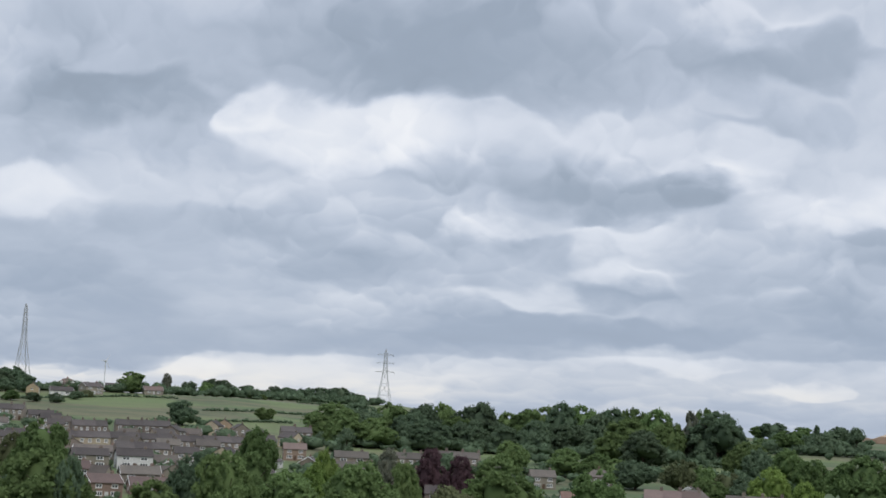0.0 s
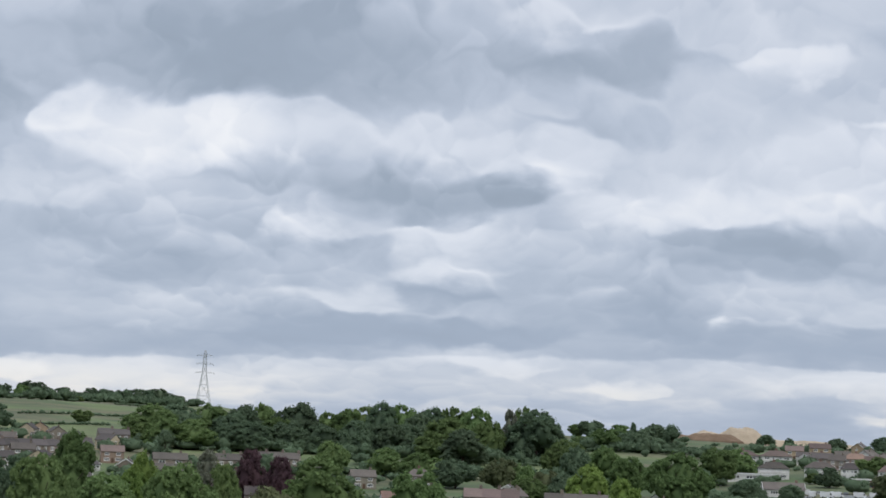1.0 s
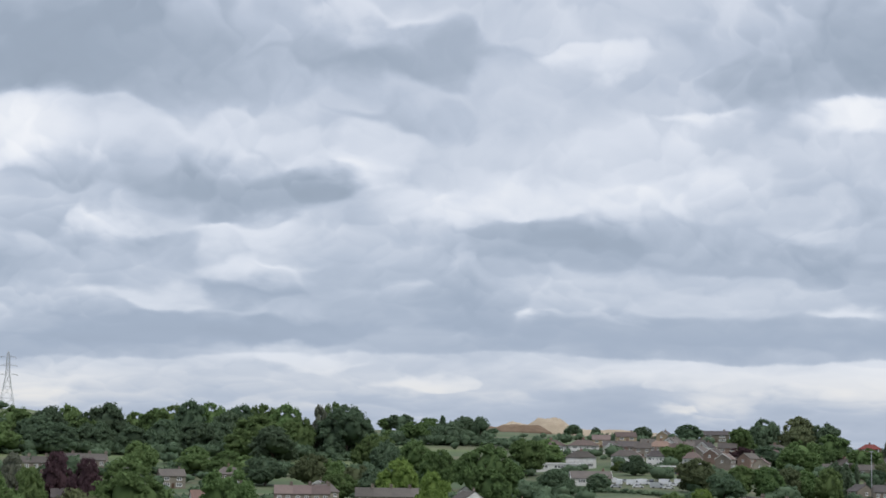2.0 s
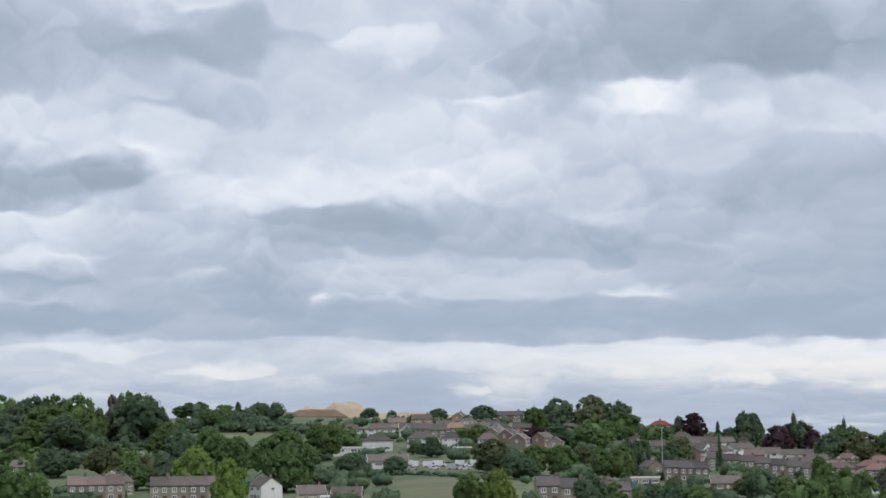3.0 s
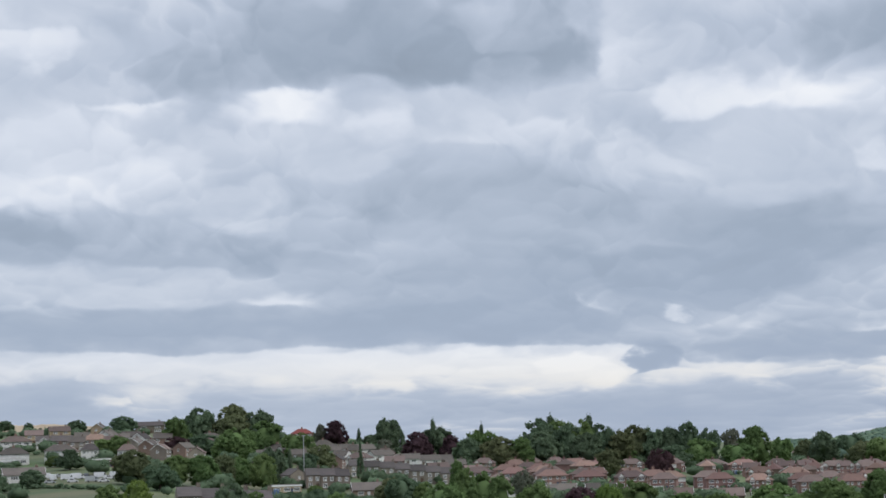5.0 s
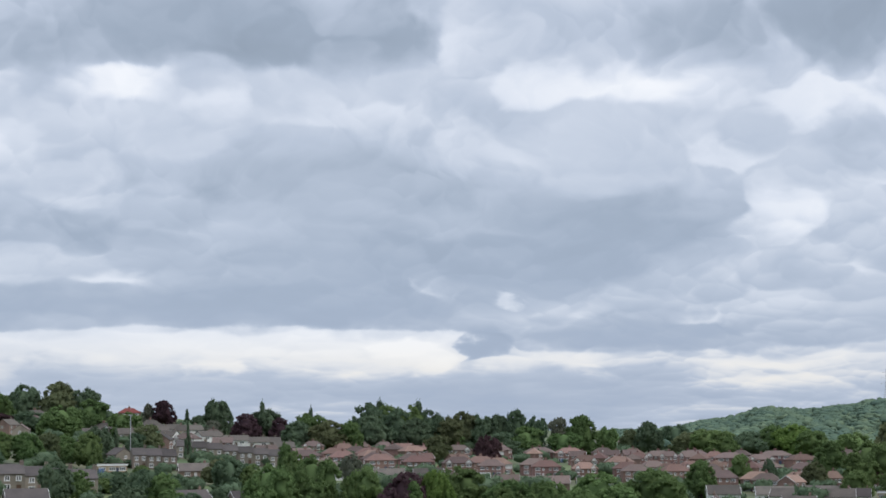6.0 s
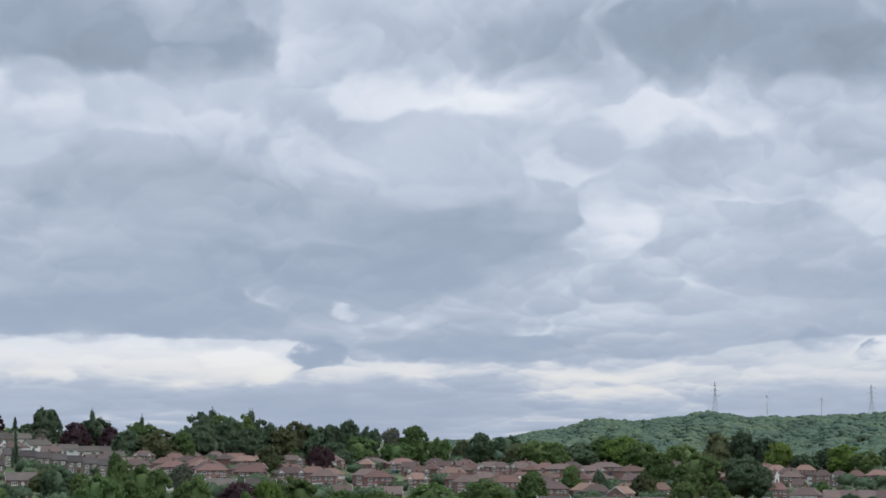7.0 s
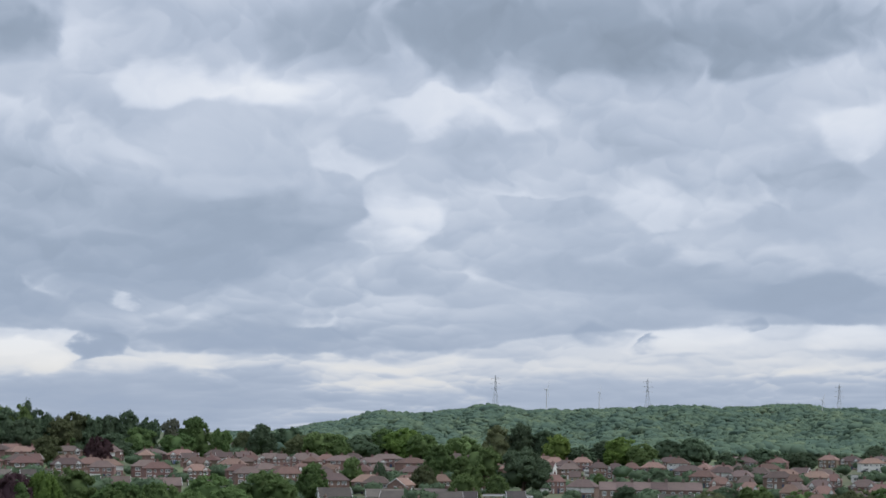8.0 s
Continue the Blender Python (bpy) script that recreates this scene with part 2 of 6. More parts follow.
def foliage(name, colour, second, vary=0.6):
    """Leaves: clumps of two greens, light passing through a little."""
    m = bpy.data.materials.new(name)
    m.use_nodes = True
    n = Nodes(m.node_tree)
    at = n.add("ShaderNodeTexCoord").outputs["Object"]
    c = n.mix(n.spread(n.noise(at, 0.35, 4.0, 0.6), 0.35, 0.65), (*colour, 1), (*second, 1))
    pick = n.add("ShaderNodeNewGeometry").outputs["Random Per Island"]
    c = n.mix(n.math("MULTIPLY", pick, 0.35), c, tuple(x * 0.4 for x in second) + (1,))
    own = n.add("ShaderNodeObjectInfo").outputs["Random"]
    c = n.add("ShaderNodeHueSaturation", {"Hue": n.spread(own, 0, 1, 0.5 - 0.02 * vary, 0.5 + 0.02 * vary), "Value": n.spread(n.math("FRACT", n.math("MULTIPLY", own, 5.7)), 0, 1, 1 - 0.35 * vary, 1 + 0.35 * vary), "Color": c}).outputs[0]
    a = n.add("ShaderNodeBsdfDiffuse", {0: c})
    b = n.add("ShaderNodeBsdfTranslucent", {0: c})
    g = n.add("ShaderNodeMixShader", {0: 0.4, 1: a.outputs[0], 2: b.outputs[0]})
    n.add("ShaderNodeOutputMaterial", {0: g.outputs[0]})
    return m


LEAF = {
    "green": foliage("leaf_green", (0.172, 0.246, 0.096), (0.126, 0.192, 0.08)),
    "dark": foliage("leaf_dark", (0.145, 0.200, 0.122), (0.112, 0.162, 0.10)),
    "bright": foliage("leaf_bright", (0.228, 0.312, 0.086), (0.160, 0.236, 0.074)),
    "olive": foliage("leaf_olive", (0.180, 0.202, 0.104), (0.128, 0.152, 0.084)),
    "copper": foliage("leaf_copper", (0.108, 0.066, 0.074), (0.078, 0.05, 0.056)),
    "grey": foliage("leaf_grey", (0.21, 0.225, 0.165), (0.155, 0.17, 0.128)),
}
BARK = surface("bark", (0.10, 0.075, 0.055), 0.95, 0.5, 2.0)


# ---- the lie of the land ----
# The plan below is drawn at 1 : SPREAD.
SPREAD = 1.3
# Angle of the ground against the eye's level, in degrees, at each distance (m) and heading.
FAR = np.array([0, 40, 120, 330, 480, 600, 720, 850, 1000, 1200, 1500, 2000, 2500, 3400, 4900.0])
LAND = {
    -14: (-3, -4, -4, -3.9, -2, -1.15, -0.35, 0.35, 1, 0.8, 0.4, 0, -0.2, -0.4, -0.5),
    -7: (-3, -4, -4, -3.9, -2, -1.15, -0.35, 0.35, 0.95, 1, 0.5, 0, -0.2, -0.4, -0.5),
    -1.5: (-3, -4, -4, -3.9, -1.95, -1.25, -0.45, 0.2, 0.75, 0.97, 0.6, 0.15, -0.1, -0.4, -0.5),
    0.8: (-3, -4, -4, -3.9, -1.95, -1.25, -0.45, 0.15, 0.5, 0.6, 0.3, 0, -0.2, -0.4, -0.5),
    6: (-3, -4, -4, -3.9, -1.95, -1.25, -0.45, 0.05, 0.45, 0.5, 0.3, 0, -0.2, -0.4, -0.5),
    12: (-3, -4, -4, -3.9, -1.95, -1.25, -0.5, 0.1, 0.5, 0.5, 0.3, 0, -0.2, -0.4, -0.5),
    17: (-3, -4, -4, -3.9, -1.6, -0.95, -0.3, 0.15, 0.33, 0.36, 0.2, 0, -0.2, -0.4, -0.5),
    23: (-3, -4, -4, -3.9, -2.1, -1.5, -0.85, -0.3, 0.1, 0.05, -0.1, -0.2, -0.3, -0.4, -0.5),
    30: (-3, -4, -4, -3.9, -2.4, -1.95, -1.5, -1.15, -0.9, -0.9, -0.85, -0.7, -0.6, -0.5, -0.45),
    36: (-3, -4, -4, -3.9, -2.6, -2.1, -1.7, -1.35, -1.1, -1.02, -0.9, -0.75, -0.6, -0.5, -0.45),
}
NEAR_EAST = (-3, -4, -4, -3.9, -2.85, -2.35, -1.92, -1.57, -1.32, -1.15)
LAND_EAST = {
    39: (-3, -4, -4, -3.9, -2.7, -2.2, -1.8, -1.45, -1.2, -1.1, -0.95, -0.8, -0.6, -0.5, -0.45),
    40.9: (-3, -4, -4, -3.9, -2.75, -2.25, -1.85, -1.5, -1.25, -1.12, -0.92, -0.55, -0.3, -0.3, -0.45),
}
# the crest of the wooded hill, heading and angle
for h_, crest in ((42.2, 0.02), (43.1, -0.06), (44.3, 0.06), (45.5, 0.2), (46.6, 0.08), (48.2, 0.06), (49.4, 0.13), (51.0, 0.2), (52.3, 0.15), (54.3, 0.27), (55.7, 0.12), (58.0, 0.1)):
    LAND_EAST[h_] = NEAR_EAST + (-0.84 + crest * 0.3, -0.38 + crest * 0.6, crest, crest - 0.2, -0.4)
LAND.update(LAND_EAST)
HEADINGS = np.array(sorted(LAND), float)
ANGLES = np.array([LAND[h] for h in sorted(LAND)], float)


def smooth_weights(knots, v):
    """The knot below v and a softened share of the way to the next."""
    v = np.clip(v, knots[0], knots[-1] - 1e-6)
    i = np.clip(np.searchsorted(knots, v, side="right") - 1, 0, len(knots) - 2)
    s = (v - knots[i]) / (knots[i + 1] - knots[i])
    return i, s


def height(heading, far):
    """Height of the ground at a heading (degrees) and distance (m) from the eye."""
    heading, far = np.broadcast_arrays(np.asarray(heading, float), np.asarray(far, float))
    i, s = smooth_weights(HEADINGS, heading)
    s = s * s * (3 - 2 * s)
    plan = far / SPREAD
    j, r = smooth_weights(FAR, plan)
    a = ANGLES[i, j] * (1 - s) + ANGLES[i + 1, j] * s
    b = ANGLES[i, j + 1] * (1 - s) + ANGLES[i + 1, j + 1] * s
    drop = far * np.tan(np.radians(a * (1 - r) + b * r))
    # spurs and gullies on the flank of the eastern hill
    flank = np.clip((heading - 40.5) / 2, 0, 1) * np.clip((plan - 1250) / 250, 0, 1) * np.clip((2450 - plan) / 250, 0, 1)
    spurs = 9 * np.sin(heading * 1.9 + plan * 0.0045) + 5 * np.sin(heading * 4.1 - plan * 0.007 + 1)
    return EYE[2] - 1.6 * np.clip(1 - far / 60, 0, 1) + drop + flank * spurs


def spot(heading, far, up=0.0):
    """A place on the ground, by the plan's heading and distance."""
    a, far = radians(heading), far * SPREAD
    return Vector((far * math.sin(a), far * math.cos(a), float(height(heading, far)) + up))


def ground_material():
    """Meadows in strips, coarse grass and hedgerow earth."""
    m = bpy.data.materials.new("grassland")
    m.use_nodes = True
    n = Nodes(m.node_tree)
    at = n.add("ShaderNodeTexCoord").outputs["Object"]
    strip = n.vec("MULTIPLY", at, (0.55, 1.5, 1.5))
    c = n.mix(n.spread(n.noise(strip, 0.013, 5.0, 0.65), 0.44, 0.56), (0.066, 0.104, 0.034, 1), (0.118, 0.112, 0.058, 1))
    c = n.mix(n.math("MULTIPLY", n.spread(n.noise(strip, 0.035, 6.0, 0.7), 0.48, 0.62), 0.75), c, (0.042, 0.062, 0.026, 1))
    c = n.mix(n.math("MULTIPLY", n.spread(n.noise(at, 0.012, 2.0, 0.5), 0.52, 0.62), 0.6), c, (0.135, 0.175, 0.06, 1))
    c = n.mix(n.math("MULTIPLY", n.spread(n.noise(at, 0.35, 5.0, 0.75), 0.4, 0.7), 0.5), c, (0.05, 0.07, 0.028, 1))
    p = n.add("ShaderNodeBsdfPrincipled", {"Base Color": c, "Roughness": 0.95})
    n.add("ShaderNodeOutputMaterial", {0: p.outputs[0]})
    return m


def build_ground():
    head = np.concatenate([np.arange(-180, -16, 4.0), np.arange(-16, 60, 0.4), np.arange(60, 180, 4.0)])
    far = np.concatenate([[3, 8, 15, 25, 40, 60, 90, 130, 180, 240, 300], SPREAD * np.arange(330, 1300, 12), SPREAD * np.arange(1300, 2700, 30), SPREAD * np.arange(2700, 4990, 150)]).astype(float)
    H, R = np.meshgrid(head, far)
    Z = height(H, R)
    a = np.radians(H)
    pts = np.stack([R * np.sin(a), R * np.cos(a), Z], -1).reshape(-1, 3)
    nh, nf = len(head), len(far)
    faces = [(i * nh + j, i * nh + (j + 1) % nh, (i + 1) * nh + (j + 1) % nh, (i + 1) * nh + j) for i in range(nf - 1) for j in range(nh)]
    pts = np.vstack([pts, [[0, 0, EYE[2] - 1.6]]])
    c = len(pts) - 1
    faces += [(c, (j + 1) % nh, j) for j in range(nh)]
    me = bpy.data.meshes.new("ground")
    me.from_pydata(pts.tolist(), [], faces)
    me.polygons.foreach_set("use_smooth", [True] * len(me.polygons))
    me.materials.append(ground_material())
    return tagged(new("ground", me), "rolling grassland of meadows and rough pasture", "ground", kind="structure")


build_ground()


# blue hills beyond the valley, their haze painted into the base colour
def distant_hills():
    pts, faces = [], []
    for k in range(181):
        h = radians(24 + 0.2 * k)
        top = 9 + 9 * noise.fractal(Vector((k * 0.05, 3.0, 0.0)), 1.0, 2.0, 4)
        for far, z in ((6800, -90.0), (7300, top * 0.6), (7600, top), (8600, -60.0)):
            pts.append((far * math.sin(h), far * math.cos(h), z))
    for k in range(180):
        for r in range(3):
            i = k * 4 + r
            faces.append((i, i + 4, i + 5, i + 1))
    me = bpy.data.meshes.new("backdrop")
    me.from_pydata(pts, [], faces)
    me.materials.append(surface("upland_haze_blue", (0.235, 0.32, 0.43), 1.0, 0.15, 0.01, (0.19, 0.275, 0.38)))
    return tagged(new("backdrop", me), "low hills far beyond the valley, coloured blue for haze", "hills", kind="structure")


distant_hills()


# ---- trees ----
def mesh_object(name, pts, faces, mats, parent=None, smooth=False, index=None):
    me = bpy.data.meshes.new(name)
    me.from_pydata(pts if isinstance(pts, list) else pts.tolist(), [], faces)
    for m in mats:
        me.materials.append(m)
    if smooth:
        me.polygons.foreach_set("use_smooth", [True] * len(me.polygons))
    if index is not None:
        me.polygons.foreach_set("material_index", index)
    ob = new(name, me)
    if parent:
        ob.parent = parent
    return ob


def part(name, bm, material, parent, label=""):
    """One mesh object under a thing or a part."""
    me = bpy.data.meshes.new(name)
    bm.to_mesh(me)
    bm.free()
    me.materials.append(material)
    ob = new(name, me)
    ob.parent = parent
    return tagged(ob, label)


ICO = bmesh.new()
bmesh.ops.create_icosphere(ICO, subdivisions=2, radius=1.0)
ICO_P = np.array([v.co for v in ICO.verts])
ICO_F = np.array([[v.index for v in f.verts] for f in ICO.faces])
DOME_F = np.array([[v.index for v in f.verts] for f in ICO.faces if f.calc_center_median().z > -0.25])
ICO.free()
NUB = bmesh.new()
bmesh.ops.create_icosphere(NUB, subdivisions=1, radius=1.0)
NUB_P = np.array([v.co for v in NUB.verts])
NUB_F = np.array([[v.index for v in f.verts] for f in NUB.faces])
NUB.free()


def crown_geometry(rng, lobes, leaves, shape, leaf=0.03):
    """Points and faces of a crown one unit wide and high, standing on z = 0: boughs that swell out of a few main heads, covered with leaf sprays."""
    pts, faces, base = [], [], 0
    heads = []
    if shape == "round":
        heads = [((0, 0, 0.52), (0.34, 0.34, 0.40))]
        for k in range(4):
            a = k * 1.57 + rng.random()
            heads.append(((0.20 * math.cos(a), 0.20 * math.sin(a), 0.32 + 0.3 * rng.random()), (0.24, 0.24, 0.26)))
    elif shape == "oak":
        heads = [((0, 0, 0.56), (0.30, 0.30, 0.36))]
        for k in range(6):
            a = k * 1.05 + 0.7 * rng.random()
            r = 0.22 + 0.08 * rng.random()
            heads.append(((r * math.cos(a), r * math.sin(a), 0.30 + 0.32 * rng.random()), (0.2 + 0.05 * rng.random(),) * 2 + (0.2 + 0.06 * rng.random(),)))
    for c, size in heads:
        lump = 1 + 0.1 * np.sin(ICO_P @ rng.normal(0, 5, 3))
        pts.append(np.array(c) + ICO_P * lump[:, None] * np.array(size) * 0.76)
        faces.append(ICO_F + base)
        base += len(ICO_P)
    for k in range(lobes):
        u, a = rng.random(), rng.random() * 2 * math.pi
        if shape == "cone":
            z = u ** 1.5
            r = 0.42 * (1 - z) ** 0.8 * (0.6 + 0.5 * rng.random())
            size = 0.07 + 0.12 * (1 - z)
            c = np.array([r * math.cos(a), r * math.sin(a), z])
        elif shape == "column":
            z = 0.06 + 0.88 * u
            r = 0.24 * math.sin(math.pi * min(1, 0.12 + 0.86 * z)) ** 0.6
            size = 0.17 + 0.06 * rng.random()
            c = np.array([r * math.cos(a), r * math.sin(a), z])
        else:
            # a spot on the outside of one of the heads
            for attempt in range(12):
                mid, ext = heads[int(rng.integers(len(heads)))]
                d = rng.normal(0, 1, 3)
                d /= np.linalg.norm(d)
                d[2] = d[2] if d[2] > -0.55 else -d[2]
                c = np.array(mid) + d * np.array(ext)
                if all((((c - np.array(m_)) / np.array(e_)) ** 2).sum() > 0.85 for m_, e_ in heads):
                    break
            size = 0.032 + 0.045 * rng.random() ** 1.5
        squash = np.array([1.0, 1.0, 0.9])
        bump = 1 + 0.2 * np.sin(NUB_P @ rng.normal(0, 4, 3) + rng.random() * 6)
        pts.append(c + NUB_P * bump[:, None] * squash * size * 0.8)
        faces.append(NUB_F + base)
        base += len(NUB_P)
        n = rng.normal(0, 1, (leaves, 3))
        n /= np.linalg.norm(n, axis=1)[:, None]
        n[:, 2] = np.where(n[:, 2] < -0.3, -n[:, 2], n[:, 2])
        spot_ = c + n * squash * size * (0.7 + 0.9 * rng.random((leaves, 1)) ** 1.6)
        side = np.cross(n + rng.normal(0, 0.5, n.shape), rng.normal(0, 1, n.shape))
        side /= np.linalg.norm(side, axis=1)[:, None]
        up = np.cross(n + rng.normal(0, 0.4, n.shape), side)
        up /= np.linalg.norm(up, axis=1)[:, None]
        s = leaf * (0.55 + 0.7 * rng.random((leaves, 1)))
        spray = np.stack([spot_ - side * s - up * s * 0.5, spot_ + side * s - up * s * 0.5, spot_ + up * s], 1).reshape(-1, 3)
        pts.append(spray)
        faces.append(np.arange(leaves * 3).reshape(-1, 3) + base)
        base += leaves * 3
    pts = np.vstack(pts)
    low, high = pts[:, 2].min(), np.percentile(pts[:, 2], 99.7)
    pts[:, 2] = (pts[:, 2] - low) / (high - low)
    wide = np.percentile(np.hypot(pts[:, 0], pts[:, 1]), 98)
    pts[:, :2] *= 0.5 / wide
    return pts, np.vstack(faces).tolist()


def trunk_geometry(rng, limbs=6):
    """A tapered stem with limbs that fork into the crown, one unit high."""
    pts, faces = [], []

    def limb(a, b, r0, r1, sides=7):
        a, b = Vector(a), Vector(b)
        q = (b - a).to_track_quat("Z", "Y")
        start = len(pts)
        mid = (a + b) / 2 + Vector((rng.normal(0, 0.012), rng.normal(0, 0.012), 0))
        for p, r in ((a, r0), (mid, (r0 + r1) / 2), (b, r1)):
            for k in range(sides):
                w_ = 2 * math.pi * k / sides
                pts.append(tuple(p + q @ Vector((r * math.cos(w_), r * math.sin(w_), 0))))
        for ring in range(2):
            for k in range(sides):
                i, j = start + ring * sides + k, start + ring * sides + (k + 1) % sides
                faces.append((i, j, j + sides, i + sides))

    limb((0, 0, -0.06), (0, 0, 0.4), 0.034, 0.024)
    limb((0, 0, 0.4), (0.02, 0.01, 0.85), 0.024, 0.006)
    for k in range(limbs):
        a = k * 2.4 + rng.random()
        z = 0.2 + 0.4 * k / limbs
        limb((0, 0, z), (0.3 * math.cos(a), 0.3 * math.sin(a), z + 0.25), 0.014, 0.004, 5)
    return pts, faces


def tree_kind(seed, shape, lobes, leaves, foot, leaf=0.05):
    """One tree to copy from: an Empty with trunk and crown, one unit high and wide; foot: where the crown begins."""
    rng = np.random.default_rng(seed)
    ob = new("tree")
    p, f = crown_geometry(rng, lobes, leaves, shape, leaf)
    p[:, 2] = foot + p[:, 2] * (1 - foot)
    mesh_object("crown", p, f, [LEAF["green"]], ob, True)
    p, f = trunk_geometry(rng)
    mesh_object("trunk", p, f, [BARK], ob)
    return ob


TREE_KINDS = {
    "round": [tree_kind(k, "round", 130, 40, 0.04, 0.029) for k in (11, 12, 13, 14)],
    "oak": [tree_kind(k, "oak", 170, 38, 0.05, 0.025) for k in (21, 22, 23, 24)],
    "cone": [tree_kind(31, "cone", 30, 90, 0.03, 0.045)],
    "column": [tree_kind(41, "column", 16, 110, 0.04, 0.05)],
}
TREE_NAME = {"round": "tree", "oak": "tree", "cone": "conifer", "column": "tree"}
TREE_WORDS = {
    "green": "leafy green broadleaf tree standing on the slope", "dark": "dense dark green tree in full leaf",
    "bright": "fresh yellow-green tree in full leaf", "olive": "olive green tree with a soft rounded crown",
    "copper": "copper beech tree with deep purple leaves", "grey": "pale grey-green tree with sparse foliage",
}
tree_count = [0]


def plant(heading, far, tall, wide, tone, shape="round", group="trees among the houses"):
    k = tree_count[0]
    tree_count[0] += 1
    kinds = TREE_KINDS[shape]
    turn = Matrix.Rotation(k * 2.399, 4, "Z")
    tall, wide = tall * SPREAD, wide * SPREAD
    if far > 650 and shape in ("round", "oak"):
        wide *= 1.15
    m = Matrix.Translation(spot(heading, far, -0.1)) @ turn @ Matrix.Diagonal((wide, wide, tall, 1))
    ob = copy_thing(kinds[k % len(kinds)], m)
    ob.name = TREE_NAME[shape]
    for c in ob.children:
        if c.name.startswith("crown"):
            c.material_slots[0].link = "OBJECT"
            c.material_slots[0].material = LEAF[tone]
    words = TREE_WORDS[tone]
    if shape == "cone":
        words = "dark pointed conifer rising beside the houses"
    elif shape == "column":
        words = "narrow upright tree rising above its neighbours"
    return tagged(ob, words, "tree", group)


# ---- houses ----
def masonry(name, colour, second, vary=0.5):
    return surface(name, colour, 0.9, 0.35, 1.0, second, 0.25, vary, 0.3)


def roofing(name, colour, second, vary=0.75):
    """Tiles or slates in courses, with lichen and soot."""
    m = bpy.data.materials.new(name)
    m.use_nodes = True
    n = Nodes(m.node_tree)
    at = n.add("ShaderNodeTexCoord").outputs["Object"]
    c = n.mix(n.spread(n.noise(at, 0.3, 4.0, 0.6), 0.3, 0.7), (*colour, 1), (*second, 1))
    c = n.mix(n.math("MULTIPLY", n.spread(n.noise(at, 3.0, 4.0, 0.7), 0.4, 0.7), 0.35), c, tuple(x * 0.5 for x in second) + (1,))
    z = n.add("ShaderNodeSeparateXYZ", {0: at}).outputs[2]
    course = n.math("FRACT", n.math("MULTIPLY", z, 5.0))
    c = n.mix(n.math("MULTIPLY", n.spread(course, 0.75, 1.0), 0.35), c, tuple(x * 0.4 for x in second) + (1,))
    own = n.add("ShaderNodeObjectInfo").outputs["Random"]
    c = n.add("ShaderNodeHueSaturation", {"Hue": n.spread(own, 0, 1, 0.5 - 0.015 * vary, 0.5 + 0.015 * vary), "Value": n.spread(n.math("FRACT", n.math("MULTIPLY", own, 9.3)), 0, 1, 1 - 0.4 * vary, 1 + 0.4 * vary), "Color": c}).outputs[0]
    p = n.add("ShaderNodeBsdfPrincipled", {"Base Color": c, "Roughness": 0.9, "Specular IOR Level": 0.25})
    n.tree.links.new(n.add("ShaderNodeBump", {"Height": course, "Strength": 0.4, "Distance": 0.05}).outputs[0], p.inputs["Normal"])
    n.add("ShaderNodeOutputMaterial", {0: p.outputs[0]})
    return m


WALL = {
    "brick": masonry("red_brick", (0.270, 0.163, 0.136), (0.213, 0.132, 0.113)),
    "brown_brick": masonry("brown_brick", (0.253, 0.172, 0.136), (0.196, 0.136, 0.109)),
    "stone": masonry("gritstone", (0.285, 0.245, 0.195), (0.19, 0.165, 0.135)),
    "dark_stone": masonry("sooty_gritstone", (0.241, 0.196, 0.155), (0.161, 0.132, 0.109)),
    "cream": masonry("cream_render", (0.50, 0.42, 0.30), (0.42, 0.35, 0.25), 0.3),
    "white": masonry("white_render", (0.72, 0.71, 0.68), (0.62, 0.61, 0.58), 0.2),
    "tan": masonry("buff_stone", (0.42, 0.33, 0.21), (0.34, 0.26, 0.17), 0.3),
}
ROOF = {
    "brown": roofing("brown_tile", (0.175, 0.126, 0.111), (0.132, 0.100, 0.091)),
    "red": roofing("red_tile", (0.212, 0.130, 0.107), (0.164, 0.105, 0.091)),
    "orange": roofing("orange_tile", (0.260, 0.165, 0.130), (0.196, 0.131, 0.108)),
    "slate": roofing("slate", (0.100, 0.086, 0.080), (0.073, 0.065, 0.063)),
    "grey": roofing("concrete_tile", (0.136, 0.118, 0.101), (0.100, 0.088, 0.079)),
    "crimson": roofing("crimson_tile", (0.21, 0.062, 0.052), (0.17, 0.05, 0.045), 0.1),
}
PAINT = surface("white_paint", (0.78, 0.78, 0.76), 0.5, 0.12, 1.0, (0.70, 0.70, 0.68))
DOORS = [surface("door_paint_" + n_, c_, 0.45, 0.15) for n_, c_ in (("dark_blue", (0.05, 0.08, 0.16)), ("brown", (0.13, 0.07, 0.04)), ("white", (0.7, 0.7, 0.68)))]
GUTTER = surface("dark_gutter", (0.04, 0.04, 0.045), 0.5, 0.1)


def glass_material():
    m = bpy.data.materials.new("window_glass")
    m.use_nodes = True
    n = Nodes(m.node_tree)
    at = n.add("ShaderNodeTexCoord").outputs["Object"]
    c = n.mix(n.spread(n.noise(at, 0.8, 2.0), 0.4, 0.6), (0.03, 0.035, 0.04, 1), (0.10, 0.10, 0.10, 1))
    p = n.add("ShaderNodeBsdfPrincipled", {"Base Color": c, "Roughness": 0.06, "IOR": 1.5})
    n.add("ShaderNodeOutputMaterial", {0: p.outputs[0]})
    return m


GLASS = glass_material()


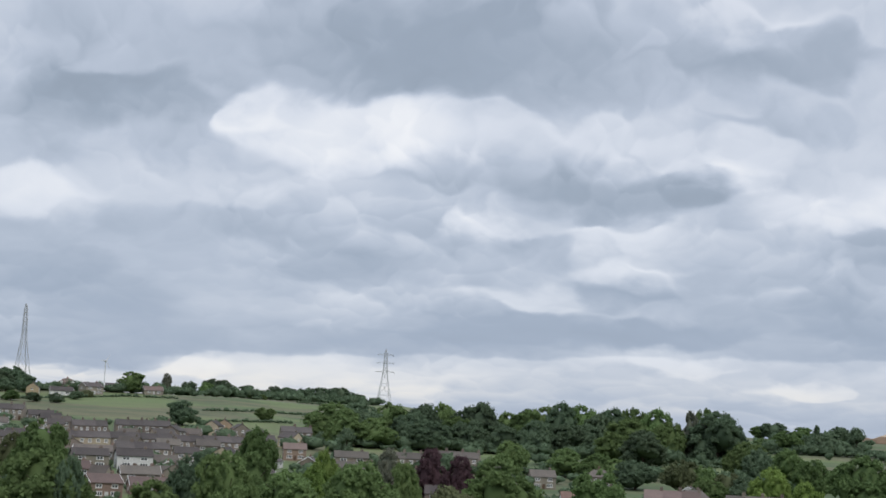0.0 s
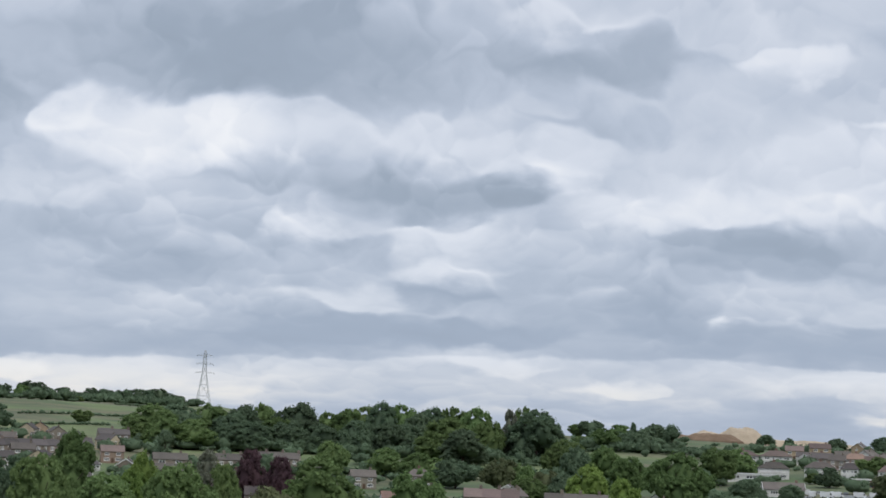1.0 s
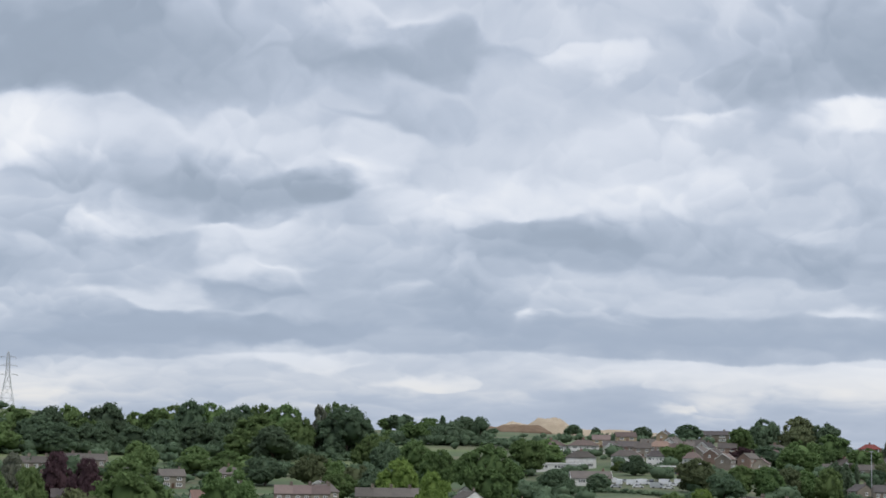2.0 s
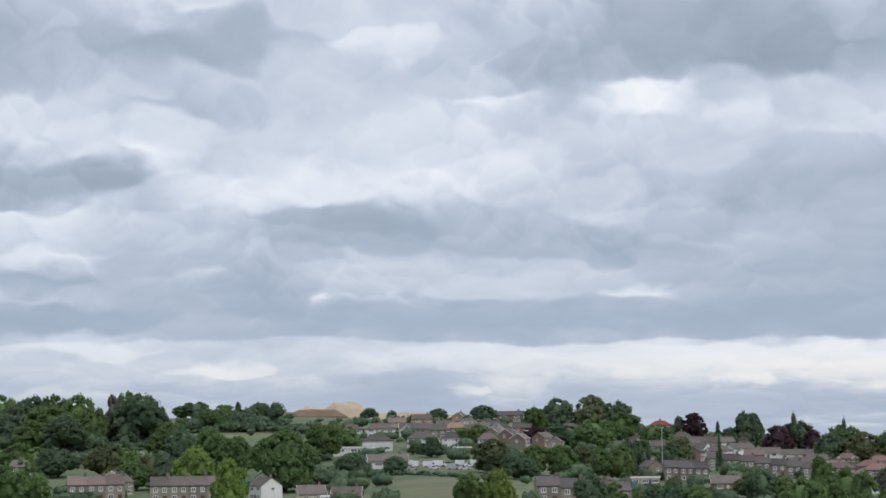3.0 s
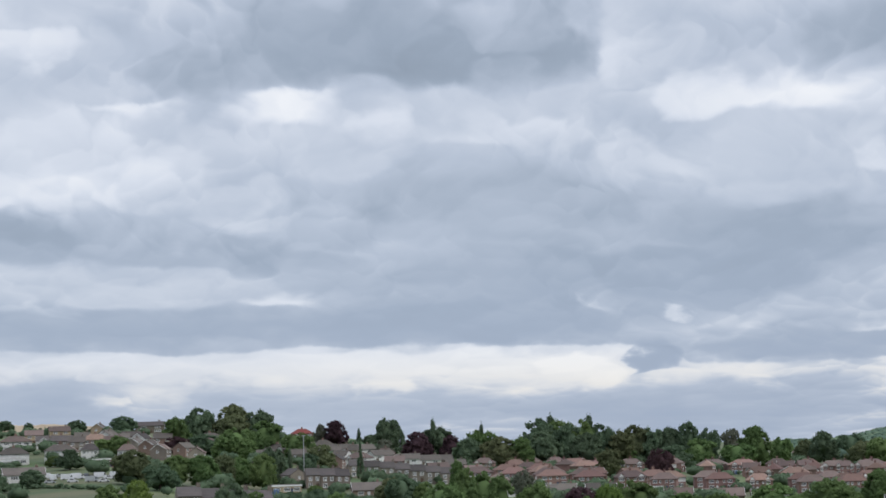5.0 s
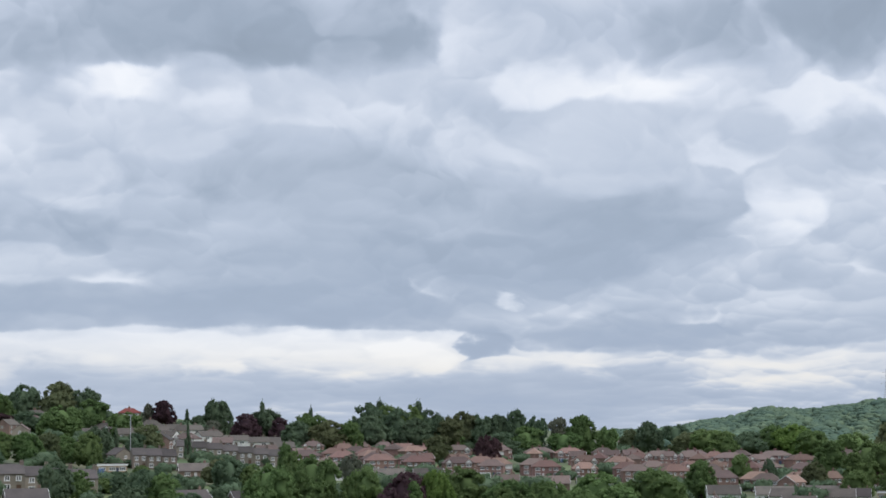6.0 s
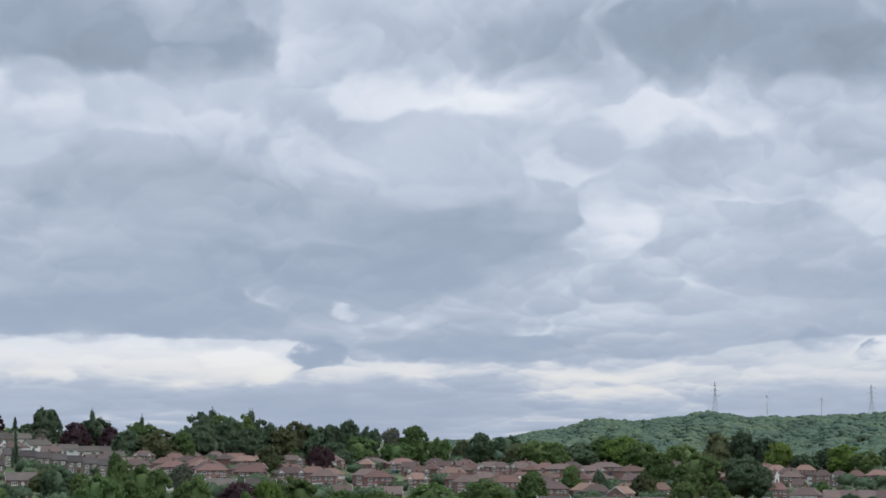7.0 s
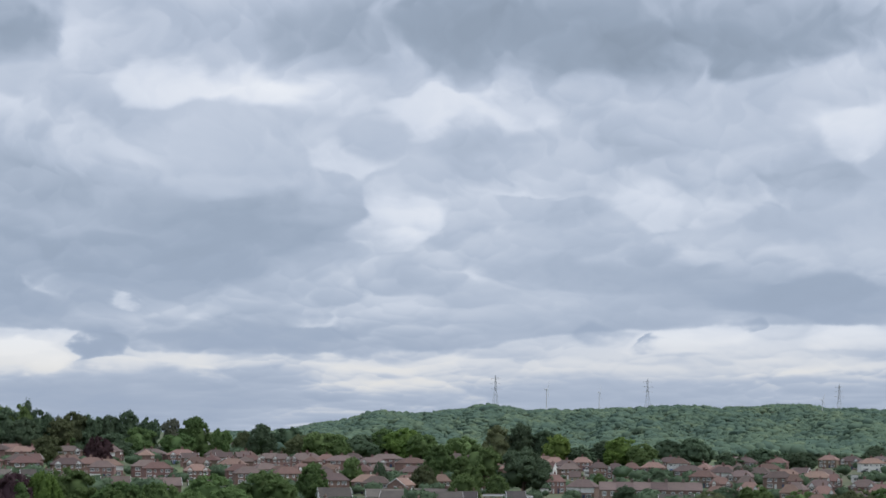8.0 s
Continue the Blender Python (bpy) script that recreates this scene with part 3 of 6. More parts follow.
def box(bm, x0, y0, z0, x1, y1, z1):
    v = [bm.verts.new(p) for p in ((x0, y0, z0), (x1, y0, z0), (x1, y1, z0), (x0, y1, z0), (x0, y0, z1), (x1, y0, z1), (x1, y1, z1), (x0, y1, z1))]
    for f in ((3, 2, 1, 0), (4, 5, 6, 7), (0, 1, 5, 4), (1, 2, 6, 5), (2, 3, 7, 6), (3, 0, 4, 7)):
        bm.faces.new([v[i] for i in f])


def prism(bm, outline, y0, y1):
    """An outline in x and z pushed from y0 to y1."""
    a = [bm.verts.new((x, y0, z)) for x, z in outline]
    b = [bm.verts.new((x, y1, z)) for x, z in outline]
    bm.faces.new(a)
    bm.faces.new(b[::-1])
    for i in range(len(a)):
        j = (i + 1) % len(a)
        bm.faces.new((a[j], a[i], b[i], b[j]))


def one(name, mat, parent, draw, label=""):
    bm = bmesh.new()
    draw(bm)
    bmesh.ops.recalc_face_normals(bm, faces=bm.faces)
    return part(name, bm, mat, parent, label)


def add_window(house, x, z, wide, high, y, bars=2, side=1, axis="y"):
    """A frame set in the wall, proud of it by a hand, with its panes and a sill. axis: the wall's normal."""
    def place(bm, a0, b0, z0, a1, b1, z1):
        if axis == "y":
            box(bm, a0, min(b0, b1), z0, a1, max(b0, b1), z1)
        else:
            box(bm, min(b0, b1), a0, z0, max(b0, b1), a1, z1)

    def frame_bars(bm):
        t = 0.15
        o, i = y + side * 0.06, y - side * 0.05
        place(bm, x - wide / 2, o, z, x + wide / 2, i, z + t)
        place(bm, x - wide / 2, o, z + high - t, x + wide / 2, i, z + high)
        for k in range(bars + 1):
            c = x - wide / 2 + t / 2 + (wide - t) * k / bars
            place(bm, c - t / 2, o - side * 0.003, z + t, c + t / 2, i, z + high - t)
        place(bm, x - wide / 2 - 0.08, y + side * 0.14, z - 0.09, x + wide / 2 + 0.08, i, z - 0.001)
    f = one("window_frame", PAINT, house, frame_bars)
    one("pane", GLASS, f, lambda bm: place(bm, x - wide / 2 + 0.1, y + side * 0.02, z + 0.1, x + wide / 2 - 0.1, y - side * 0.02, z + high - 0.1))


def add_chimney(house, x, y, top, wide=0.9, pots=3, mat=None):
    def stack(bm):
        box(bm, x - wide / 2, y - 0.35, top - 2.2, x + wide / 2, y + 0.35, top)
        box(bm, x - wide / 2 - 0.07, y - 0.42, top - 0.25, x + wide / 2 + 0.07, y + 0.42, top - 0.1)
        for k in range(pots):
            px = x + (k - (pots - 1) / 2) * wide / pots
            bmesh.ops.create_cone(bm, cap_ends=True, segments=8, radius1=0.16, radius2=0.12, depth=0.55, matrix=Matrix.Translation((px, y, top + 0.22)))
    one("chimney", mat or WALL["brown_brick"], house, stack)


def gable_roof(bm, w, d, eave, rise, over=0.35, thick=0.16):
    """Ridge along x."""
    s = rise / (d / 2)
    e = eave - over * s
    prism_pts = [(-d / 2 - over, e), (0, eave + rise), (d / 2 + over, e), (d / 2 + over, e + thick), (0, eave + rise + thick * 1.2), (-d / 2 - over, e + thick)]
    a = [bm.verts.new((-w / 2 - 0.25, y, z)) for y, z in prism_pts]
    b = [bm.verts.new((w / 2 + 0.25, y, z)) for y, z in prism_pts]
    bm.faces.new((a[0], a[1], a[4], a[5]))
    bm.faces.new((a[1], a[2], a[3], a[4]))
    bm.faces.new((b[0], b[5], b[4], b[1]))
    bm.faces.new((b[1], b[4], b[3], b[2]))
    for i in range(6):
        j = (i + 1) % 6
        bm.faces.new((a[i], b[i], b[j], a[j]))


def hip_roof(bm, w, d, eave, rise, over=0.45):
    x, y, r = w / 2 + over, d / 2 + over, max(0.4, w / 2 - d / 2 * 0.95)
    z = eave - 0.12
    v = [bm.verts.new(p) for p in ((-x, -y, z), (x, -y, z), (x, y, z), (-x, y, z), (-x, -y, z + 0.16), (x, -y, z + 0.16), (x, y, z + 0.16), (-x, y, z + 0.16), (-r, 0, eave + rise), (r, 0, eave + rise))]
    for f in ((3, 2, 1, 0), (0, 1, 5, 4), (1, 2, 6, 5), (2, 3, 7, 6), (3, 0, 4, 7), (4, 5, 9, 8), (6, 7, 8, 9), (5, 6, 9), (7, 4, 8)):
        bm.faces.new([v[i] for i in f])


def wall_gable(bm, w, d, eave, rise):
    out = [(-d / 2, -2.5), (d / 2, -2.5), (d / 2, eave), (0, eave + rise), (-d / 2, eave)]
    a = [bm.verts.new((-w / 2, y, z)) for y, z in out]
    b = [bm.verts.new((w / 2, y, z)) for y, z in out]
    bm.faces.new(a)
    bm.faces.new(b[::-1])
    for i in range(5):
        j = (i + 1) % 5
        bm.faces.new((a[j], a[i], b[i], b[j]))


def semi_kind(front="plain"):
    """A pair of semi-detached houses under one hipped roof; the front looks along -y. front: plain, gabled or rendered above."""
    h = new("semi_detached_house")
    w, d, eave, rise = 13.0, 8.0, 5.0, 2.9
    one("wall", WALL["brick"], h, lambda bm: box(bm, -w / 2, -d / 2, -2.5, w / 2, d / 2, eave))
    one("roof", ROOF["red"], h, lambda bm: hip_roof(bm, w, d, eave, rise))
    for s in (-1, 1):
        def bay(bm):
            box(bm, s * 4.1 - 1.35, -d / 2 - 0.7, -0.3, s * 4.1 + 1.35, -d / 2 + 0.1, 2.75)
            box(bm, s * 4.1 - 1.45, -d / 2 - 0.8, 2.5, s * 4.1 + 1.45, -d / 2 + 0.1, 2.72)
        one("bay", WALL["brick"], h, bay)
        add_window(h, s * 4.1, 0.8, 2.3, 1.5, -d / 2 - 0.7, 3, -1)
        add_window(h, s * 4.1, 3.3, 2.2, 1.3, -d / 2, 3, -1)
        add_window(h, s * 1.5, 3.4, 1.0, 1.1, -d / 2, 1, -1)
        one("door", DOORS[0 if s > 0 else 2], h, lambda bm: box(bm, s * 1.6 - 0.5, -d / 2 - 0.06, 0, s * 1.6 + 0.5, -d / 2 + 0.05, 2.1))
        if front == "gabled":
            # a small gable over each bay, its own roof running back into the hip
            def gable(bm):
                prism(bm, [(s * 4.1 - 1.75, eave - 0.3), (s * 4.1 + 1.75, eave - 0.3), (s * 4.1, eave + 1.5)], -d / 2 - 0.25, -d / 2 + 1.9)
            one("gable", PAINT, h, gable, "white boarded gable")

            def pitch(bm):
                for q in (-1, 1):
                    x0, x1 = s * 4.1, s * 4.1 + q * 2.05
                    prism(bm, [(x0, eave + 1.56), (x0, eave + 1.74), (x1, eave - 0.34), (x1, eave - 0.52)], -d / 2 - 0.4, -d / 2 + 2.6)
            one("gable_roof", ROOF["brown"], h, pitch)
        elif front == "rendered":
            one("render_band", WALL["white"], h, lambda bm: box(bm, s * 3.3 - 3.1, -d / 2 - 0.04, 2.8, s * 3.3 + 3.1, -d / 2 + 0.05, eave - 0.05), "pale rendered upper storey")
    add_chimney(h, 0, 0.9, eave + rise + 0.9, 1.1, 2, WALL["brick"])
    return h


def gable_kind(name, eave=4.9, barge=True, w=8.5, d=7.6, rise=2.5, stone=False):
    """A detached house with gable ends; ridge along x, front along -y."""
    h = new(name)
    one("wall", WALL["brick"], h, lambda bm: wall_gable(bm, w, d, eave, rise))
    one("roof", ROOF["grey"], h, lambda bm: gable_roof(bm, w, d, eave, rise))
    upper = eave > 4
    for x in ((-w * 0.25), (w * 0.25)):
        add_window(h, x, 0.8, 2.0, 1.35, -d / 2, 3, -1)
        if upper:
            add_window(h, x, 3.2, 1.7, 1.2, -d / 2, 2, -1)
    for s in (-1, 1):
        add_window(h, 0.4, 3.2 if upper else 0.9, 1.2, 1.2, s * w / 2, 2, s, "x")
        if barge:
            def board(bm):
                k = rise / (d / 2)
                x0 = s * (w / 2 + 0.26)
                for side in (-1, 1):
                    y1 = side * (d / 2 + 0.36)
                    z1 = eave - 0.36 * k
                    q = [(0, eave + rise - 0.08), (y1, z1 - 0.08), (y1, z1 + 0.2), (0, eave + rise + 0.22)]
                    a = [bm.verts.new((x0, y, z)) for y, z in q]
                    b = [bm.verts.new((x0 + s * 0.06, y, z)) for y, z in q]
                    bm.faces.new(a)
                    bm.faces.new(b[::-1])
                    for i in range(4):
                        j = (i + 1) % 4
                        bm.faces.new((a[j], a[i], b[i], b[j]))
            one("bargeboard", PAINT, h, board, "white painted bargeboard")
    one("door", DOORS[2 if barge else 1], h, lambda bm: box(bm, -0.5, -d / 2 - 0.06, 0, 0.5, -d / 2 + 0.05, 2.05))
    add_chimney(h, w * 0.32, 0.3, eave + rise + 0.75, 0.7, 2, WALL["dark_stone"] if stone else WALL["brown_brick"])
    return h


def terrace_kind():
    """One house of a stone terrace, 5 m wide, under slates."""
    h = new("terraced_house")
    w, d, eave, rise = 5.0, 8.4, 5.4, 2.6
    one("wall", WALL["stone"], h, lambda bm: wall_gable(bm, w, d, eave, rise))
    one("roof", ROOF["slate"], h, lambda bm: gable_roof(bm, w - 0.5, d, eave, rise, 0.25))
    add_window(h, -1.1, 3.3, 1.1, 1.5, -d / 2, 2, -1)
    add_window(h, 1.2, 3.3, 1.1, 1.5, -d / 2, 2, -1)
    add_window(h, -1.1, 0.7, 1.3, 1.6, -d / 2, 2, -1)
    one("door", DOORS[1], h, lambda bm: box(bm, 0.75, -d / 2 - 0.05, 0, 1.7, -d / 2 + 0.05, 2.1))
    add_chimney(h, w / 2 - 0.45, 0.0, eave + rise + 0.95, 0.8, 2, WALL["dark_stone"])
    return h


def flat_kind():
    """A low flat-roofed block with a band of windows and a pale fascia."""
    h = new("flat_roofed_building")
    w, d, high = 10.0, 8.0, 3.2
    one("wall", WALL["brick"], h, lambda bm: box(bm, -w / 2, -d / 2, -2.5, w / 2, d / 2, high))
    one("roof", ROOF["grey"], h, lambda bm: box(bm, -w / 2 - 0.2, -d / 2 - 0.2, high + 0.004, w / 2 + 0.2, d / 2 + 0.2, high + 0.3))
    one("fascia", PAINT, h, lambda bm: box(bm, -w / 2 - 0.26, -d / 2 - 0.26, high - 0.35, w / 2 + 0.26, -d / 2 - 0.205, high + 0.25))
    for x in (-3.4, 0.0, 3.4):
        add_window(h, x, 1.0, 2.2, 1.4, -d / 2, 3, -1)
    one("door", DOORS[0], h, lambda bm: box(bm, 1.3, -d / 2 - 0.06, 0, 2.1, -d / 2 + 0.05, 2.1))
    return h


HOUSES = {
    "semi": semi_kind(), "semi_gabled": semi_kind("gabled"), "semi_rendered": semi_kind("rendered"), "gable": gable_kind("detached_house"), "cottage": gable_kind("house", barge=False, stone=True),
    "bungalow": gable_kind("bungalow", eave=2.7, w=11.0, d=8.0, rise=2.6), "terrace": terrace_kind(), "flat": flat_kind(),
}
WIDTH = {"semi": 13.0, "gable": 8.5, "cottage": 8.5, "bungalow": 11.0, "terrace": 5.0, "flat": 10.0}
WALL_WORDS = {"brick": "red-brick", "brown_brick": "brown-brick", "stone": "weathered gritstone", "dark_stone": "soot-dark stone", "cream": "cream-rendered", "white": "white-rendered", "tan": "buff stone"}
ROOF_WORDS = {"brown": "brown tiled", "red": "red tiled", "orange": "orange tiled", "slate": "slate", "grey": "grey tiled", "crimson": "crimson tiled"}
KIND_WORDS = {"semi": "semi-detached house with a hipped %s roof", "gable": "house with white bargeboards and a %s roof", "cottage": "gabled house with a %s roof", "bungalow": "low bungalow with a %s roof", "terrace": "terraced house with a %s roof", "flat": "flat-roofed block with a %s top"}


def settle(kind, heading, far, wide, turn, wall, roof, up=0.0):
    """A house at a heading and distance, turned by so many degrees from facing the eye."""
    if wall == "white" and heading < 5 and int(far) % 3:
        wall = "dark_stone" if int(far) % 2 else "stone"
    if kind in ("terrace", "flat"):
        wide *= SPREAD
    s = wide / WIDTH[kind]
    m = Matrix.Translation(spot(heading, far, up)) @ Matrix.Rotation(radians(turn - heading), 4, "Z") @ Matrix.Diagonal((s, min(1.25, max(0.85, s)), 1, 1))
    face = kind
    if kind == "semi":
        face = ("semi", "semi_gabled", "semi", "semi_rendered", "semi")[int(heading * 37 + far) % 5]
    ob = copy_thing(HOUSES[face], m)
    for c in ob.children:
        stem = c.name.split(".")[0]
        if stem in ("wall", "bay", "roof", "gable_roof"):
            c.material_slots[0].link = "OBJECT"
            c.material_slots[0].material = ROOF[roof] if "roof" in stem else WALL[wall]
    words = WALL_WORDS[wall] + " " + KIND_WORDS[kind] % ROOF_WORDS[roof]
    return tagged(ob, words, "house", "rows of houses on the hillside")


# ---- masts, pylons and turbines ----
STEEL = surface("galvanised_steel", (0.46, 0.47, 0.48), 0.6, 0.2, 1.0, (0.38, 0.39, 0.40), metal=0.2)
TURBINE_WHITE = surface("turbine_white", (0.75, 0.76, 0.77), 0.4, 0.1)


def bar(bm, a, b, r, sides=4):
    a, b = Vector(a), Vector(b)
    q = (b - a).to_track_quat("Z", "Y").to_matrix().to_4x4()
    bmesh.ops.create_cone(bm, cap_ends=True, segments=sides, radius1=r, radius2=r, depth=(b - a).length, matrix=Matrix.Translation((a + b) / 2) @ q)


def lattice(bm, levels, r):
    """Four legs through levels of (height, half width), braced crosswise."""
    for (z0, h0), (z1, h1) in zip(levels, levels[1:]):
        c0 = [Vector((x * h0, y * h0, z0)) for x, y in ((-1, -1), (1, -1), (1, 1), (-1, 1))]
        c1 = [Vector((x * h1, y * h1, z1)) for x, y in ((-1, -1), (1, -1), (1, 1), (-1, 1))]
        for k in range(4):
            j = (k + 1) % 4
            bar(bm, c0[k], c1[k], r)
            bar(bm, c0[k], c1[j], r * 0.55)
            bar(bm, c0[j], c1[k], r * 0.55)
            bar(bm, c1[k], c1[j], r * 0.55)


def pylon(heading, far, tall, turn, half, words, arms=True, thick=0.22, up=0.0):
    tall, half = tall * SPREAD, half * SPREAD
    p = new("electricity_pylon")
    p.matrix_world = Matrix.Translation(spot(heading, far, up)) @ Matrix.Rotation(radians(turn - heading), 4, "Z")
    waist = 0.60
    levels = [(-1.0, half), (tall * 0.2, half * 0.72), (tall * 0.4, half * 0.47), (tall * waist, half * 0.26), (tall * 0.72, half * 0.22), (tall * 0.84, half * 0.19), (tall * 0.94, half * 0.14), (tall, half * 0.05)]
    one("tower", STEEL, p, lambda bm: lattice(bm, levels, thick))
    if arms:
        for z, reach in ((waist, 0.165), (0.755, 0.15), (0.90, 0.135)):
            for s in (-1, 1):
                def arm(bm):
                    tip = (s * tall * reach, 0, tall * z + 0.3)
                    for y in (-0.6, 0.6):
                        bar(bm, (0, y, tall * z), tip, thick * 0.75)
                        bar(bm, (0, y, tall * (z + 0.035)), tip, thick * 0.6)
                a = one("crossarm", STEEL, p, arm)
                one("insulator", GUTTER, a, lambda bm: bar(bm, (s * tall * reach, 0, tall * z + 0.2), (s * tall * reach, 0, tall * z - 0.8), 0.12, 6))
    return tagged(p, words, "pylon", "pylons on the skyline")


def turbine(heading, far, tall, blade, turn, up=0.0):
    tall, blade = tall * SPREAD, blade * SPREAD
    t = new("wind_turbine")
    t.matrix_world = Matrix.Translation(spot(heading, far, up)) @ Matrix.Rotation(radians(turn - heading), 4, "Z")

    def tower(bm):
        bmesh.ops.create_cone(bm, cap_ends=True, segments=12, radius1=tall * 0.022, radius2=tall * 0.013, depth=tall + 2, matrix=Matrix.Translation((0, 0, tall / 2 - 1)))
    one("tower", TURBINE_WHITE, t, tower)
    one("nacelle", TURBINE_WHITE, t, lambda bm: box(bm, -tall * 0.025, -tall * 0.03, tall - 0.2, tall * 0.025, tall * 0.07, tall + tall * 0.04))
    for k in range(3):
        a = radians(30 + 120 * k)

        def vane(bm):
            d = Vector((math.sin(a), 0, math.cos(a)))
            s = Vector((math.cos(a), 0, -math.sin(a)))
            o = Vector((0, -tall * 0.035, tall + tall * 0.02))
            q = [o + s * 0.4, o + d * blade * 0.25 + s * blade * 0.05, o + d * blade, o + d * blade * 0.2 - s * blade * 0.02, o - s * 0.4]
            f = [bm.verts.new(v) for v in q]
            g = [bm.verts.new(v + Vector((0, -0.35, 0))) for v in q]
            bm.faces.new(f)
            bm.faces.new(g[::-1])
            for i in range(5):
                j = (i + 1) % 5
                bm.faces.new((f[j], f[i], g[i], g[j]))
        one("blade", TURBINE_WHITE, t, vane)
    return tagged(t, "slender white wind turbine standing on the far hill", "turbine", "wind turbines on the skyline")


# ---- sheds, conservatories and panels ----
TIMBER = surface("weathered_boards", (0.22, 0.16, 0.10), 0.85, 0.4, 1.5)


def conservatory_kind():
    """A white glazed lean-to with a sloping roof."""
    c = new("conservatory")
    one("base_wall", WALL["brown_brick"], c, lambda bm: box(bm, -1.8, -1.5, -0.8, 1.8, 1.5, 0.5))
    for x in (-1.75, -0.58, 0.58, 1.75):
        one("post", PAINT, c, lambda bm: box(bm, x - 0.06, -1.5, 0.502, x + 0.06, -1.38, 2.2))
    one("glazing", GLASS, c, lambda bm: box(bm, -1.7, -1.45, 0.502, 1.7, -1.42, 2.1))
    one("roof", PAINT, c, lambda bm: prism(bm, [(-1.9, 2.2), (1.9, 2.2), (1.7, 2.75), (-1.7, 2.75)], -1.6, 1.6))
    return c


def shed_kind():
    s = new("garden_shed")
    one("wall", TIMBER, s, lambda bm: wall_gable(bm, 3.0, 2.4, 1.9, 0.7))
    one("roof", ROOF["grey"], s, lambda bm: gable_roof(bm, 3.0, 2.4, 1.9, 0.7, 0.15, 0.06))
    one("door", PAINT, s, lambda bm: box(bm, -0.4, -1.25, 0, 0.4, -1.19, 1.75))
    return s


def garage_kind():
    g = new("garage")
    one("wall", WALL["white"], g, lambda bm: box(bm, -1.6, -2.6, -1.5, 1.6, 2.6, 2.3))
    one("roof", ROOF["grey"], g, lambda bm: box(bm, -1.75, -2.75, 2.304, 1.75, 2.75, 2.48))
    one("garage_door", PAINT, g, lambda bm: box(bm, -1.25, -2.68, 0, 1.25, -2.59, 2.0))
    return g


OUTBUILDINGS = [conservatory_kind(), shed_kind(), garage_kind()]
OUT_WORDS = ["white glazed conservatory behind a brick house", "weathered timber garden shed with a felt roof", "white rendered garage with an up-and-over door"]
OUT_GROUPS = ["conservatory", "shed", "garage"]


def outbuilding(k, heading, far, turn):
    ob = copy_thing(OUTBUILDINGS[k], Matrix.Translation(spot(heading, far)) @ Matrix.Rotation(radians(turn - heading), 4, "Z"))
    return tagged(ob, OUT_WORDS[k], OUT_GROUPS[k], "outbuildings between the houses")


# ---- skyline ----
pylon(-12.45, 1060, 45.3, 20, 4.6, "tall grey lattice mast tapering upward behind the trees", arms=False, thick=0.2)
pylon(-1.84, 1240, 36.6, 8, 5.0, "grey steel lattice pylon with three crossarms on the ridge", thick=0.17)
for h_, far_, tall_ in ((45.61, 2560, 46.7), (50.11, 2560, 44.1), (55.67, 2700, 42.6)):
    pylon(h_, far_, tall_, 25, 4.2, "distant grey lattice pylon on the wooded hill", thick=0.18)
turbine(47.12, 2600, 34, 13, 60)
turbine(48.68, 2650, 31, 12, 75)
turbine(55.18, 2250, 19.7, 9, 50)
turbine(-10.07, 1150, 18.2, 5, 30)


def heap(name, heading, far, wide, deep, high, mat, words, seed, cut=1.0):
    """A mound of tipped earth, its flanks gullied; cut below 1 flattens the top."""
    n, pts, faces = 36, [], []
    wide, deep, high = wide * SPREAD, deep * SPREAD, high * SPREAD
    at = spot(heading, far)
    for i in range(n + 1):
        for j in range(n + 1):
            u, v = 2 * i / n - 1, 2 * j / n - 1
            r = math.hypot(u, v)
            z = max(0.0, 1 - r ** 1.6)
            z = min(z, cut) / cut
            bumps = noise.fractal(Vector((u * 2.5 + seed, v * 2.5, seed)), 1.0, 2.0, 5)
            pts.append((u * wide / 2, v * deep / 2, high * z * (1 + 0.25 * bumps) - 2.5 * (r > 0.98)))
    for i in range(n):
        for j in range(n):
            k = i * (n + 1) + j
            faces.append((k, k + n + 1, k + n + 2, k + 1))
    ob = mesh_object(name, pts, faces, [mat])
    ob.matrix_world = Matrix.Translation(at) @ Matrix.Rotation(radians(-heading), 4, "Z")
    return tagged(ob, words, "earth mound", "spoil heaps on the ridge")


SAND = surface("sandy_spoil", (0.44, 0.36, 0.26), 0.95, 0.3, 0.4, (0.35, 0.28, 0.20), 0.2, 0.0, 0.5)
CLAY = surface("brown_spoil", (0.21, 0.145, 0.095), 0.95, 0.4, 0.4, (0.15, 0.10, 0.065), 0.3, 0.0, 0.5)
heap("mound", 14.07, 1230, 42, 30, 9.6, SAND, "high pale sandy spoil heap on the skyline", 3, 0.8)
heap("mound", 13.1, 1200, 40, 26, 6.2, SAND, "sloping tan spoil heap beside the higher one", 5)
heap("mound", 13.2, 1160, 40, 16, 4.2, CLAY, "brown clay bank cut below the sandy heap", 8, 0.6)
heap("mound", 15.7, 1180, 60, 26, 4.0, SAND, "long low bank of tan spoil", 11, 0.5)
heap("mound", 16.7, 1120, 44, 22, 3.0, SAND, "low tan spoil bank behind the houses", 14, 0.5)
heap("mound", 12.4, 1190, 26, 18, 3.0, CLAY, "small brown spoil heap at the field's edge", 17)


